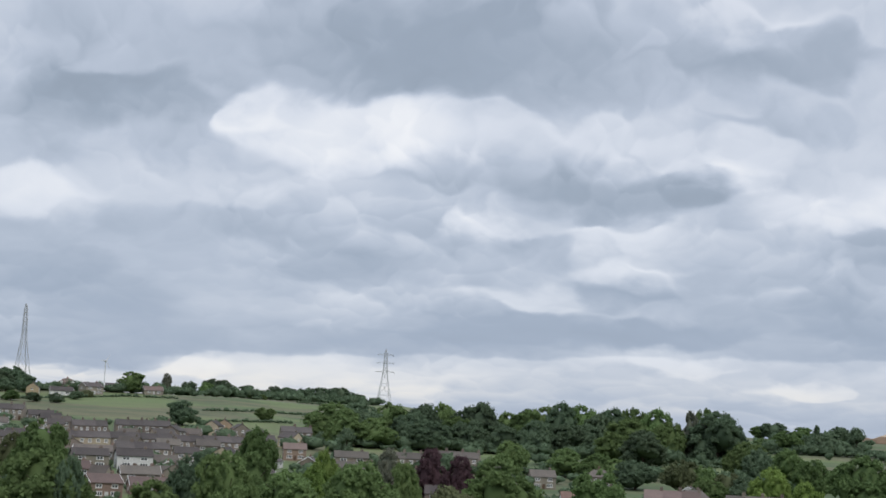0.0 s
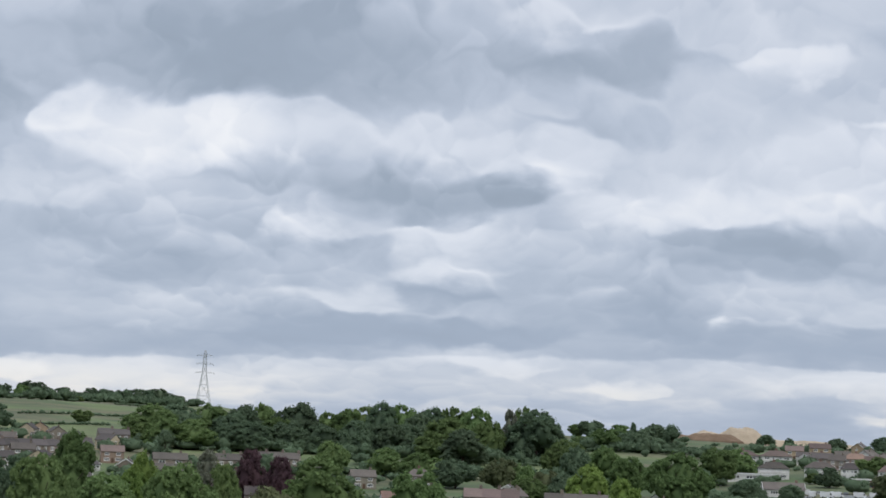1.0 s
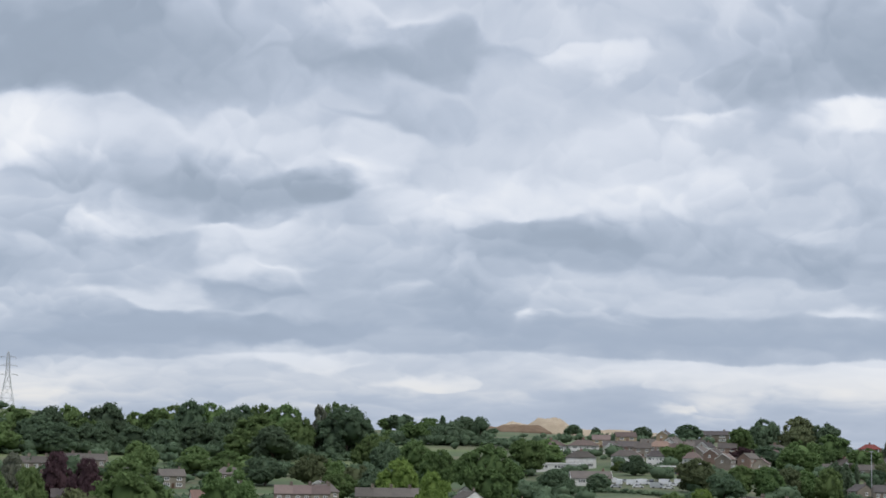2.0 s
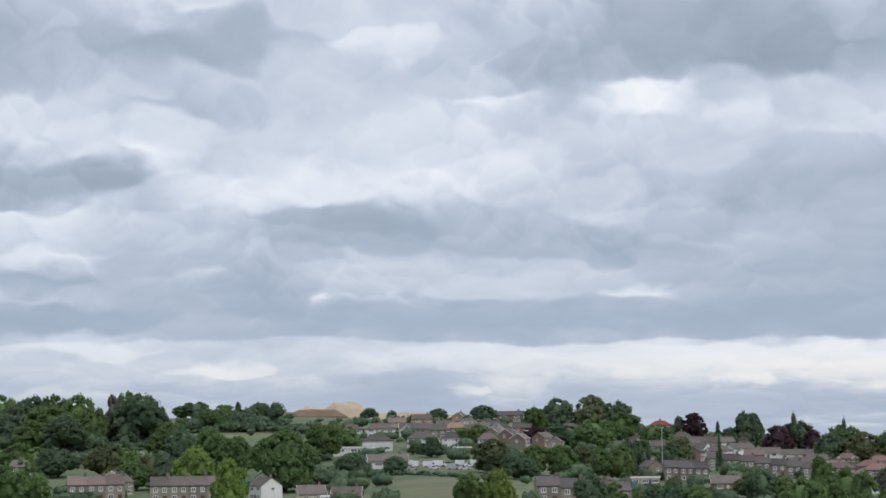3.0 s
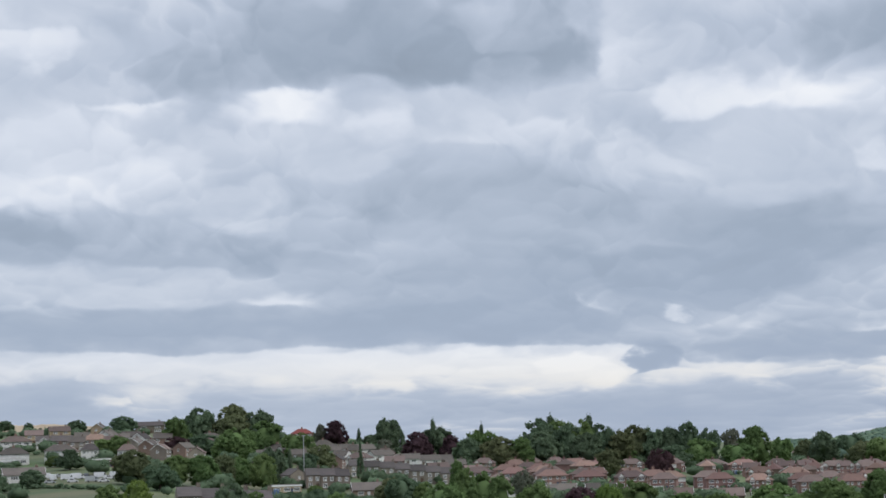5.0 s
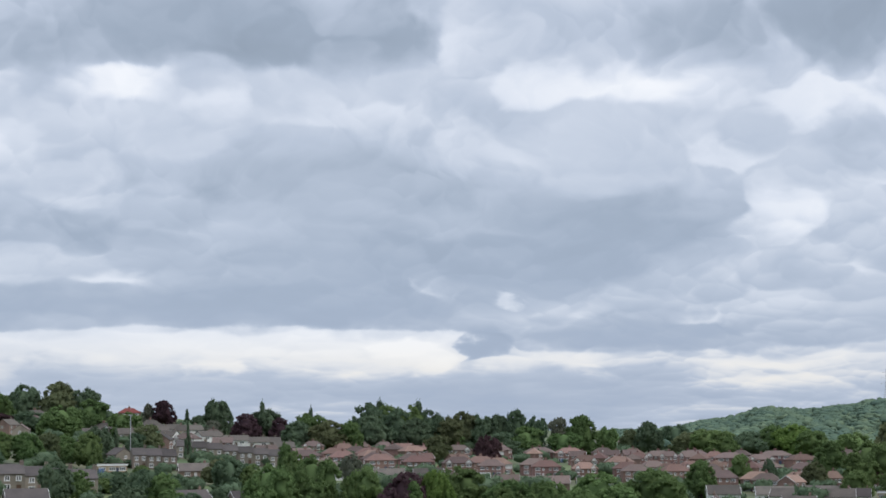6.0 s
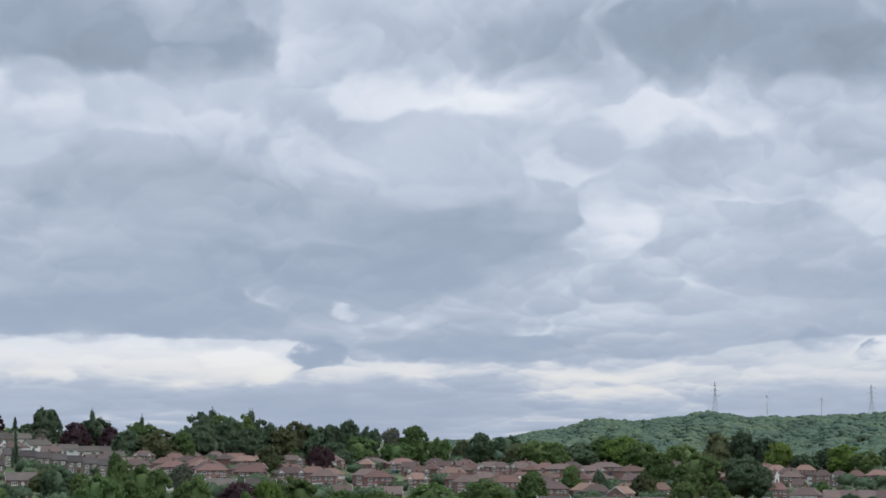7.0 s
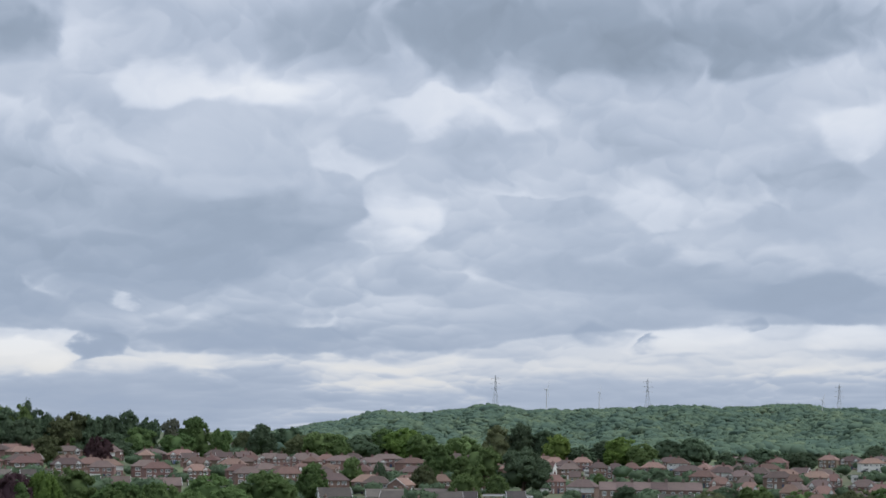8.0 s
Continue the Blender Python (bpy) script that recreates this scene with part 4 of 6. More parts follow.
# ---- wooded hill ----
def woodland(name, words, spots, leafs, lobes=2, sprays=26, seed=1, spray=0.07, shell=ICO_F):
    """Many crowns in one mesh: spots of (heading, distance, height, width)."""
    rng = np.random.default_rng(seed)
    pts, faces, base = [], [], 0
    for heading, far, tall, wide in spots:
        tall, wide = tall * SPREAD, wide * SPREAD
        p0 = np.array(spot(heading, far))
        for k in range(lobes):
            c = p0 + np.array([rng.normal(0, 0.17) * wide, rng.normal(0, 0.17) * wide, tall * (0.45 + 0.2 * rng.random())])
            s = np.array([wide * 0.42, wide * 0.42, tall * 0.4]) * (0.75 + 0.4 * rng.random())
            lump = 1 + 0.22 * np.sin(ICO_P @ rng.normal(0, 5, 3) + rng.random() * 6) + 0.12 * np.sin(ICO_P @ rng.normal(0, 9, 3))
            pts.append(c + ICO_P * lump[:, None] * s)
            faces.append(shell + base)
            base += len(ICO_P)
            n = rng.normal(0, 1, (sprays, 3))
            n /= np.linalg.norm(n, axis=1)[:, None]
            n[:, 2] = np.abs(n[:, 2])
            at = c + n * s * (0.95 + 0.3 * rng.random((sprays, 1)))
            d1, d2 = rng.normal(0, 1, (sprays, 3)), rng.normal(0, 1, (sprays, 3))
            z = spray * wide
            tri = np.stack([at + d1 * z, at + d2 * z, at - (d1 + d2) * z * 0.7], 1).reshape(-1, 3)
            pts.append(tri)
            faces.append(np.arange(sprays * 3).reshape(-1, 3) + base)
            base += sprays * 3
    ob = mesh_object(name, np.vstack(pts), np.vstack(faces).tolist(), [leafs], None, True)
    return tagged(ob, words, "woodland", kind="stuff")


def wood_material():
    """Whole crowns differ from one another on the far hill."""
    m = bpy.data.materials.new("hill_wood_hazed_leaves")
    m.use_nodes = True
    n = Nodes(m.node_tree)
    at = n.add("ShaderNodeTexCoord").outputs["Object"]
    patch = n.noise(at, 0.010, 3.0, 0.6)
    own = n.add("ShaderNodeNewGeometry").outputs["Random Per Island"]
    # greens drawn towards blue-grey: aerial haze painted into the leaf colours
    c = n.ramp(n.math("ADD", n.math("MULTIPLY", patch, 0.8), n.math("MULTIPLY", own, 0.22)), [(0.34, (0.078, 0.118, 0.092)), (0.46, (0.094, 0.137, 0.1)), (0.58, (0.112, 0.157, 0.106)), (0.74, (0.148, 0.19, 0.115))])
    d = n.add("ShaderNodeBsdfDiffuse", {0: c})
    n.add("ShaderNodeOutputMaterial", {0: d.outputs[0]})
    return m


HAZED_WOOD_LEAVES = wood_material()
rng = np.random.default_rng(5)
hill_spots = []
far_ = 1090.0
while far_ < 2580:
    step = math.degrees(6.5 / far_)
    h_ = 37.8 + rng.random() * step
    while h_ < 59.5:
        edge = 41.2 - 2.0 * (far_ > 1700) + 0.5 * math.sin(far_ * 0.01)
        if far_ < 1350 or h_ > edge - 1.5:
            stand = 0.5 + 0.5 * math.sin(h_ * 3.1 + far_ * 0.013) * math.sin(far_ * 0.021 - h_ * 1.3)
            hill_spots.append((h_ + rng.normal(0, 0.3) * step, far_ + rng.normal(0, 6), 4.5 + 1.5 * stand + 1.5 * rng.random() + 2.5 * rng.random() ** 4, 8 + 3 * stand + 6 * rng.random() ** 2))
        h_ += step * (0.8 + 0.5 * rng.random())
    far_ += 10 + 3 * (far_ > 1700)
woodland("hill_woodland", "dense green broadleaf woodland covering the far hill", hill_spots, HAZED_WOOD_LEAVES, 1, 6, 1, 0.04, DOME_F)

# scrub and garden shrubs between the houses and along the field walls
scrub = []
for k in range(1700):
    h_ = -14 + 72 * rng.random()
    far_ = 430 + 520 * rng.random()
    if 5.0 < h_ < 12.0 and 560 < far_ < 760 or 15.4 < h_ < 18.2 and far_ < 600 or h_ < 0 and far_ > 800:
        continue
    tall_ = 1.6 + 3.4 * rng.random() ** 2
    scrub.append((h_, far_, tall_, tall_ * (0.9 + rng.random())))
woodland("garden_shrubs", "mixed green garden shrubs and hedges between the houses", scrub, LEAF["dark"], 2, 40, 2, 0.06)


def hedge_line(h0, far0, h1, far1, tall=1.6, every=1.6):
    a, b = spot(h0, far0), spot(h1, far1)
    n = int((b - a).length / every)
    out = []
    for k in range(n + 1):
        s = k / n
        out.append((h0 + (h1 - h0) * s, far0 + (far1 - far0) * s + rng.normal(0, 0.3 * tall), tall * (0.4 + 1.1 * rng.random()), tall * (0.7 + 1.3 * rng.random())))
    return out


lines = []
for row in ((-13.0, 905, -9.6, 965), (-9.6, 968, -7.9, 975), (-7.1, 896, -4.0, 925), (-7.3, 822, -4.5, 850), (13.6, 588, 17.6, 524), (5.6, 720, 10.2, 730), (-4.4, 1060, -2.2, 1090), (8.2, 905, 12.6, 900)):
    lines += hedge_line(*row, 1.1, 1.3)
under = []
for row in ((-4.2, 742, 1.0, 745), (1.0, 745, 6.0, 742), (6.0, 742, 9.8, 735), (-3.8, 775, 9.5, 775), (-1.0, 640, 6.2, 655), (28.0, 840, 38.0, 905), (-4.6, 1165, -2.0, 1165), (9.6, 842, 12.8, 845), (9.8, 960, 12.4, 965), (7.2, 640, 13.0, 650), (-13.2, 975, -9.0, 1000), (-9.0, 1000, -5.6, 1060), (-5.6, 1100, -2.4, 1160), (-5.4, 1150, -2.6, 1155)):
    under += hedge_line(*row, 4.2, 4.5)
woodland("belt_understorey", "shady green undergrowth beneath the belt of trees", under, LEAF["dark"], 2, 90, 4)
woodland("field_hedges", "dark clipped hedgerows dividing the sloping fields", lines, LEAF["dark"], 2, 14, 3)


# ---- parked vehicles by the depot ----
CAR_PAINT = [surface("car_paint_" + n_, c_, 0.3, 0.05) for n_, c_ in (("white", (0.75, 0.76, 0.78)), ("silver", (0.45, 0.47, 0.49)), ("dark", (0.05, 0.055, 0.065)), ("blue", (0.10, 0.16, 0.28)))]
TYRE = surface("tyre", (0.025, 0.025, 0.027), 0.9, 0.1)


def vehicle(heading, far, turn, paint, van):
    v = new("van" if van else "car")
    v.matrix_world = Matrix.Translation(spot(heading, far, 0.02)) @ Matrix.Rotation(radians(turn - heading), 4, "Z")
    if van:
        shell = [(-2.6, 0.35), (2.5, 0.35), (2.6, 1.0), (2.2, 1.25), (1.5, 2.2), (1.2, 2.35), (-2.5, 2.35), (-2.6, 2.2)]
        panes = [(1.15, 1.25, 2.0, 1.95)]
        half = 0.95
    else:
        shell = [(-2.1, 0.3), (2.1, 0.3), (2.15, 0.7), (1.2, 0.92), (0.45, 1.42), (-1.2, 1.45), (-1.95, 0.98), (-2.15, 0.75)]
        panes = [(-1.2, 0.95, 0.5, 1.34)]
        half = 0.86
    one("body", CAR_PAINT[paint], v, lambda bm: prism(bm, shell, -half, half))
    for x0, z0, x1, z1 in panes:
        one("side_window", GLASS, v, lambda bm: prism(bm, [(x0, z0), (x1, z0), (x1 - 0.35, z1), (x0 + 0.15, z1)], -half - 0.01, half + 0.01))
    for x in (-1.4, 1.4):
        for s in (-1, 1):
            def wheel(bm):
                bmesh.ops.create_cone(bm, cap_ends=True, segments=14, radius1=0.33, radius2=0.33, depth=0.22, matrix=Matrix.Translation((x, s * (half - 0.08), 0.33)) @ Matrix.Rotation(math.pi / 2, 4, "X"))
            one("wheel", TYRE, v, wheel)
    words = ("white panel van parked beside the buildings", "car parked on the hard standing")[0 if van else 1]
    colours = ("white", "silver", "dark", "blue")
    return tagged(v, words.replace("white", colours[paint]) if van else colours[paint] + " " + words, "van" if van else "car", "parked vehicles")


for k, (h_, far_, turn_, paint_, van_) in enumerate([
        (15.95, 600, 10, 0, True), (16.15, 590, 80, 0, True), (16.35, 602, 5, 1, False), (16.55, 586, 0, 0, True), (16.85, 588, 8, 0, True),
        (17.1, 600, 85, 2, False), (17.3, 585, 4, 1, False), (17.5, 592, 0, 0, True), (17.75, 588, 8, 0, False), (17.95, 598, 0, 0, True), (16.05, 575, 4, 1, False),
        (16.7, 572, 0, 0, False), (17.25, 571, 2, 1, True), (17.6, 570, 0, 0, False)]):
    vehicle(h_, far_, turn_, paint_, van_)

# tall lamp post above the stone terrace
post = new("lamp_post")
post.matrix_world = Matrix.Translation(spot(23.43, 620))
one("pole", STEEL, post, lambda bm: bar(bm, (0, 0, -0.5), (0, 0, 20.5), 0.17, 8))
one("lamp_head", STEEL, post, lambda bm: box(bm, -0.9, -0.2, 20.3, 0.9, 0.2, 20.55))
tagged(post, "tall slim grey pole standing above the stone terrace", "lamp post")


# Houses: kind, heading, distance, width, turn from facing the eye, wall, roof, height of the plinth.
STREET_A = [
    ("bungalow", -13.09, 705, 9.3, 84, "white", "slate", 0), ("bungalow", -13.05, 741, 10.3, 6, "white", "grey", 0), ("bungalow", -12.87, 590, 10, 6, "white", "slate", 0),
    ("terrace", -12.83, 788, 5.3, -10, "stone", "slate", 0), ("terrace", -12.76, 646, 4.8, 4, "stone", "slate", 0), ("terrace", -12.47, 788, 5.3, -10, "stone", "slate", 0),
    ("bungalow", -12.46, 687, 10.3, -25, "stone", "slate", 0), ("gable", -12.44, 544, 8.5, 60, "brick", "brown", 0), ("terrace", -12.36, 646, 4.8, 4, "stone", "slate", 0),
    ("cottage", -12.09, 944, 8.5, 84, "tan", "grey", 0), ("cottage", -11.84, 768, 12.5, 8, "stone", "slate", 0), ("terrace", -11.74, 654, 6.3, 6, "stone", "slate", 0),
    ("cottage", -11.54, 752, 10.1, 6, "dark_stone", "slate", 0), ("cottage", -11.37, 720, 8, 0, "stone", "slate", 0),
]
STREET_B = [
    ("bungalow", -11.29, 954, 14.1, 6, "white", "slate", 0), ("cottage", -11.24, 737, 9.4, 6, "dark_stone", "grey", 0), ("terrace", -11.22, 654, 6.3, 6, "stone", "slate", 0),
    ("semi", -11.13, 988, 11.6, 0, "brown_brick", "brown", 0), ("terrace", -11, 659, 5.7, 6, "cream", "slate", 0), ("cottage", -10.95, 631, 9.9, -75, "stone", "grey", 0),
    ("terrace", -10.76, 713, 4.4, 8, "dark_stone", "slate", 0), ("gable", -10.76, 522, 9.7, 12, "brown_brick", "brown", 0), ("terrace", -10.53, 660, 5.7, 6, "cream", "slate", 0),
    ("gable", -10.44, 974, 12.9, 30, "white", "slate", 0), ("terrace", -10.43, 714, 4.4, 8, "dark_stone", "slate", 0), ("cottage", -10.36, 584, 13.9, 8, "white", "slate", 0),
    ("terrace", -10.09, 715, 4.4, 8, "dark_stone", "slate", 0), ("bungalow", -10.08, 608, 11, 84, "stone", "slate", 0),
]
STREET_C = [
    ("terrace", -10.06, 661, 5.7, 6, "cream", "slate", 0), ("cottage", -10.02, 502, 6, -20, "stone", "grey", 0), ("gable", -9.95, 470, 10.4, 20, "brown_brick", "brown", 0),
    ("bungalow", -9.81, 1000, 10, 0, "dark_stone", "slate", 0.2), ("terrace", -9.59, 663, 5.5, 10, "stone", "slate", 0), ("terrace", -9.48, 727, 5.2, 6, "dark_stone", "slate", 0),
    ("terrace", -9.38, 617, 5.8, 8, "dark_stone", "slate", 0), ("cottage", -9.27, 689, 9.2, -25, "dark_stone", "grey", 0), ("cottage", -9.22, 649, 9.2, -25, "white", "grey", 0),
    ("terrace", -9.15, 664, 5.5, 10, "stone", "slate", 0), ("terrace", -9.08, 728, 5.2, 6, "dark_stone", "slate", 0), ("bungalow", -8.93, 620, 19.2, 5, "stone", "grey", 0),
    ("gable", -8.89, 508, 13.1, 8, "white", "grey", 0), ("terrace", -8.86, 618, 5.8, 8, "dark_stone", "slate", 0),
]
STREET_D = [
    ("cottage", -8.83, 738, 9.2, -75, "stone", "slate", 0), ("terrace", -8.7, 664, 5.5, 10, "stone", "slate", 0), ("terrace", -8.69, 728, 5.2, 6, "dark_stone", "slate", 0),
    ("bungalow", -8.65, 996, 12.5, 10, "stone", "brown", 0), ("bungalow", -8.58, 486, 13.3, 8, "brown_brick", "brown", 0), ("terrace", -8.34, 619, 5.8, 8, "dark_stone", "slate", 0),
    ("terrace", -8.29, 729, 5.2, 6, "dark_stone", "slate", 0), ("cottage", -8.29, 695, 10.2, 20, "cream", "slate", 0), ("terrace", -8.24, 665, 5.5, 10, "stone", "slate", 0),
    ("bungalow", -8.18, 592, 10.3, 6, "stone", "grey", 0), ("cottage", -8.11, 647, 10.1, 6, "dark_stone", "grey", 0), ("bungalow", -8.1, 542, 10.3, 20, "stone", "grey", 0),
    ("cottage", -7.97, 713, 10.1, 70, "dark_stone", "slate", 0), ("cottage", -7.83, 526, 8.5, 84, "white", "grey", 0),
]
STREET_E = [
    ("terrace", -7.73, 661, 5, 16, "dark_stone", "slate", 0), ("cottage", -7.57, 611, 9.8, 6, "stone", "slate", 0), ("bungalow", -7.47, 724, 10, 6, "cream", "grey", 0),
    ("terrace", -7.33, 663, 5, 16, "dark_stone", "slate", 0), ("terrace", -6.93, 664, 5, 16, "dark_stone", "slate", 0), ("bungalow", -6.93, 582, 10.1, -25, "dark_stone", "grey", 0),
    ("cottage", -6.8, 753, 8.3, 70, "cream", "slate", 0), ("bungalow", -6.77, 559, 9.6, -75, "white", "grey", 0), ("terrace", -6.52, 665, 5, 16, "dark_stone", "slate", 0),
    ("cottage", -6.49, 764, 8.5, 86, "tan", "slate", 0), ("cottage", -6.4, 618, 9.8, 70, "cream", "slate", 0), ("terrace", -6.12, 667, 5, 16, "dark_stone", "slate", 0),
    ("cottage", -6.04, 742, 8.6, -75, "stone", "slate", 0), ("cottage", -5.59, 710, 9, -25, "cream", "slate", 0),
]
STREET_F = [
    ("bungalow", -5.56, 544, 11.4, 6, "stone", "slate", 0), ("bungalow", -5.48, 652, 9.2, -75, "stone", "slate", 0), ("cottage", -5.42, 690, 12.4, 10, "dark_stone", "slate", 0),
    ("bungalow", -5.41, 563, 11.2, 6, "dark_stone", "slate", 0), ("bungalow", -5.13, 621, 11.4, 70, "white", "slate", 0), ("terrace", -4.62, 742, 6, 6, "dark_stone", "slate", 0),
    ("cottage", -4.4, 662, 10, 4, "brown_brick", "brown", 0), ("terrace", -4.16, 742, 6, 6, "dark_stone", "slate", 0), ("terrace", -2.95, 580, 6, 0, "stone", "grey", 0),
    ("cottage", -2.72, 642, 14.2, 4, "stone", "grey", 0), ("terrace", -2.37, 580, 6, 0, "stone", "grey", 0), ("terrace", -1.35, 644, 5.5, 4, "stone", "grey", 0),
    ("bungalow", -1.31, 531, 9.3, 30, "white", "brown", 0), ("cottage", -0.99, 503, 9.5, 30, "white", "slate", 0),
]
STREET_G = [
    ("bungalow", -0.99, 599, 10.6, 30, "stone", "grey", 0), ("terrace", -0.86, 644, 5.5, 4, "stone", "grey", 0), ("gable", -0.38, 514, 8.5, -60, "brown_brick", "brown", 0),
    ("terrace", -0.1, 661, 5.5, -6, "stone", "grey", 0), ("cottage", -0.02, 475, 9.9, 0, "stone", "slate", 0), ("terrace", 0.38, 660, 5.5, -6, "stone", "grey", 0),
    ("terrace", 0.85, 659, 5.5, -6, "stone", "grey", 0), ("bungalow", 1.62, 587, 10, 0, "white", "grey", 0), ("cottage", 1.68, 573, 8.9, 30, "white", "slate", 0),
    ("cottage", 2.95, 594, 9.9, 10, "stone", "grey", 0), ("cottage", 3.81, 474, 6.2, 8, "white", "red", 0), ("cottage", 4.46, 512, 8.7, -70, "white", "brown", 0),
    ("semi", 4.62, 604, 10.7, 0, "stone", "grey", 0), ("terrace", 6.24, 492, 4.8, 0, "stone", "brown", 0),
]
STREET_H = [
    ("terrace", 6.79, 492, 4.8, 0, "stone", "brown", 0), ("bungalow", 7.32, 570, 11.5, 80, "white", "slate", 0), ("terrace", 7.34, 492, 4.8, 0, "stone", "brown", 0),
    ("cottage", 7.39, 514, 8.5, 50, "stone", "grey", 0), ("terrace", 8.63, 480, 4.8, 0, "stone", "grey", 0), ("terrace", 9.18, 480, 4.8, 0, "stone", "grey", 0),
    ("terrace", 9.73, 480, 4.8, 0, "stone", "grey", 0), ("terrace", 10.28, 480, 4.8, 0, "stone", "grey", 0), ("cottage", 11.71, 480, 8.5, -62, "white", "grey", 0),
    ("cottage", 11.8, 522, 8.5, 70, "white", "grey", 0), ("bungalow", 13.04, 472, 8.7, 10, "cream", "grey", 0), ("bungalow", 14.11, 460, 9.3, -8, "stone", "brown", 0),
    ("flat", 14.34, 684, 16.6, 6, "white", "grey", 0), ("semi", 15.02, 688, 14, 0, "white", "grey", 0),
]
STREET_I = [
    ("semi", 15.09, 772, 15.5, 4, "white", "brown", 0), ("bungalow", 15.3, 600, 16, 6, "white", "grey", 0), ("cottage", 15.61, 822, 9.7, 0, "tan", "brown", 0),
    ("bungalow", 16, 782, 11.3, 70, "white", "slate", 0), ("cottage", 16.32, 848, 11.4, 10, "tan", "brown", 0), ("semi", 16.35, 686, 13.9, 0, "white", "grey", 0),
    ("semi", 16.38, 754, 13.7, 0, "stone", "slate", 0), ("bungalow", 16.52, 707, 11.2, 70, "white", "brown", 0), ("cottage", 16.83, 742, 8.3, 0, "stone", "grey", 0),
    ("bungalow", 16.88, 797, 10.3, 0, "white", "slate", 0), ("cottage", 16.99, 782, 8.1, 6, "tan", "grey", 0), ("semi", 17.2, 684, 8, 0, "white", "slate", 0),
    ("gable", 17.47, 912, 8.5, 70, "tan", "slate", 0), ("flat", 17.69, 656, 10.1, -4, "brick", "grey", 0),
]
STREET_J = [
    ("cottage", 17.71, 791, 8.7, 70, "white", "grey", 0), ("cottage", 17.87, 750, 8.8, 0, "tan", "brown", 0), ("cottage", 18.11, 777, 8.3, 0, "stone", "grey", 0),
    ("cottage", 18.38, 801, 9.9, 10, "brown_brick", "grey", 0), ("gable", 18.5, 742, 8.5, 64, "stone", "grey", 0), ("gable", 18.69, 788, 8.5, 60, "white", "slate", 0),
    ("gable", 18.91, 736, 8.5, 66, "brown_brick", "grey", 0), ("cottage", 18.96, 994, 18.1, 0, "dark_stone", "slate", 0), ("gable", 19.25, 710, 8.5, 72, "stone", "brown", 0),
    ("terrace", 20.03, 461, 5.7, 5, "stone", "slate", 0), ("bungalow", 20.45, 428, 11.7, 8, "stone", "slate", 0), ("cottage", 20.52, 794, 9.2, 0, "dark_stone", "brown", 0),
    ("semi", 20.69, 839, 14, 20, "stone", "grey", 0), ("terrace", 20.73, 462, 5.7, 5, "stone", "slate", 0),
]
STREET_K = [
    ("semi", 21.29, 765, 13.1, 75, "white", "slate", 0), ("terrace", 21.42, 462, 5.7, 5, "stone", "slate", 0), ("gable", 21.48, 904, 18.4, 30, "tan", "brown", 0),
    ("terrace", 22.11, 463, 5.7, 5, "stone", "slate", 0), ("cottage", 22.25, 691, 9.5, 75, "stone", "slate", 0), ("cottage", 22.3, 734, 8.6, 0, "stone", "grey", 0),
    ("semi", 22.63, 774, 14.2, -30, "dark_stone", "grey", 0), ("flat", 22.88, 574, 8.5, 6, "tan", "grey", 0), ("cottage", 23.12, 612, 8.5, -62, "stone", "slate", 0),
    ("semi", 23.19, 798, 13.1, 20, "dark_stone", "brown", 0), ("semi", 23.39, 922, 12.4, 10, "brick", "crimson", 0), ("terrace", 23.67, 602, 4.6, 6, "dark_stone", "slate", 0),
    ("semi", 24.01, 810, 10.6, 20, "brown_brick", "grey", 0), ("terrace", 24.1, 602, 4.6, 6, "dark_stone", "slate", 0),
]
STREET_L = [
    ("cottage", 24.3, 768, 8.3, 0, "stone", "grey", 0), ("cottage", 24.39, 709, 8.2, 75, "brown_brick", "slate", 0), ("cottage", 24.49, 790, 15.8, 40, "white", "grey", 0),
    ("terrace", 24.53, 602, 4.6, 6, "dark_stone", "slate", 0), ("cottage", 24.55, 739, 8.4, -30, "white", "grey", 0), ("semi", 24.89, 790, 9.3, 0, "cream", "grey", 0),
    ("terrace", 24.97, 673, 5.4, 4, "stone", "slate", 0), ("semi", 25.07, 729, 11.8, -30, "white", "brown", 0), ("bungalow", 25.16, 434, 10.6, 30, "dark_stone", "slate", 0),
    ("bungalow", 25.29, 562, 12, 6, "brown_brick", "grey", 0), ("terrace", 25.42, 673, 5.4, 4, "stone", "slate", 0), ("cottage", 25.44, 922, 6.8, 0, "dark_stone", "slate", 0),
    ("cottage", 25.68, 776, 11.9, 30, "white", "grey", 0), ("terrace", 25.87, 674, 5.4, 4, "stone", "slate", 0),
]
STREET_M = [
    ("cottage", 26.11, 737, 9.7, 0, "brown_brick", "brown", 0), ("terrace", 26.32, 674, 5.4, 4, "stone", "slate", 0), ("cottage", 26.5, 774, 12.5, 0, "white", "grey", 0),
    ("terrace", 26.77, 674, 5.4, 4, "stone", "slate", 0), ("terrace", 27.22, 675, 5.4, 4, "stone", "slate", 0), ("cottage", 27.37, 716, 10.2, 20, "stone", "brown", 0),
    ("cottage", 27.42, 804, 13.6, 8, "stone", "grey", 0), ("terrace", 27.66, 675, 5.4, 4, "stone", "slate", 0), ("cottage", 27.9, 774, 10.4, 10, "stone", "grey", 0),
    ("semi", 28.55, 704, 13.8, 12, "brick", "brown", 0), ("semi", 28.8, 872, 19.5, 30, "brick", "red", 0), ("semi", 29.13, 643, 14, 80, "brown_brick", "brown", 0),
    ("terrace", 29.31, 1000, 5.7, 0, "dark_stone", "slate", 1.5), ("semi", 29.45, 748, 14.2, 10, "brick", "red", 0),
]
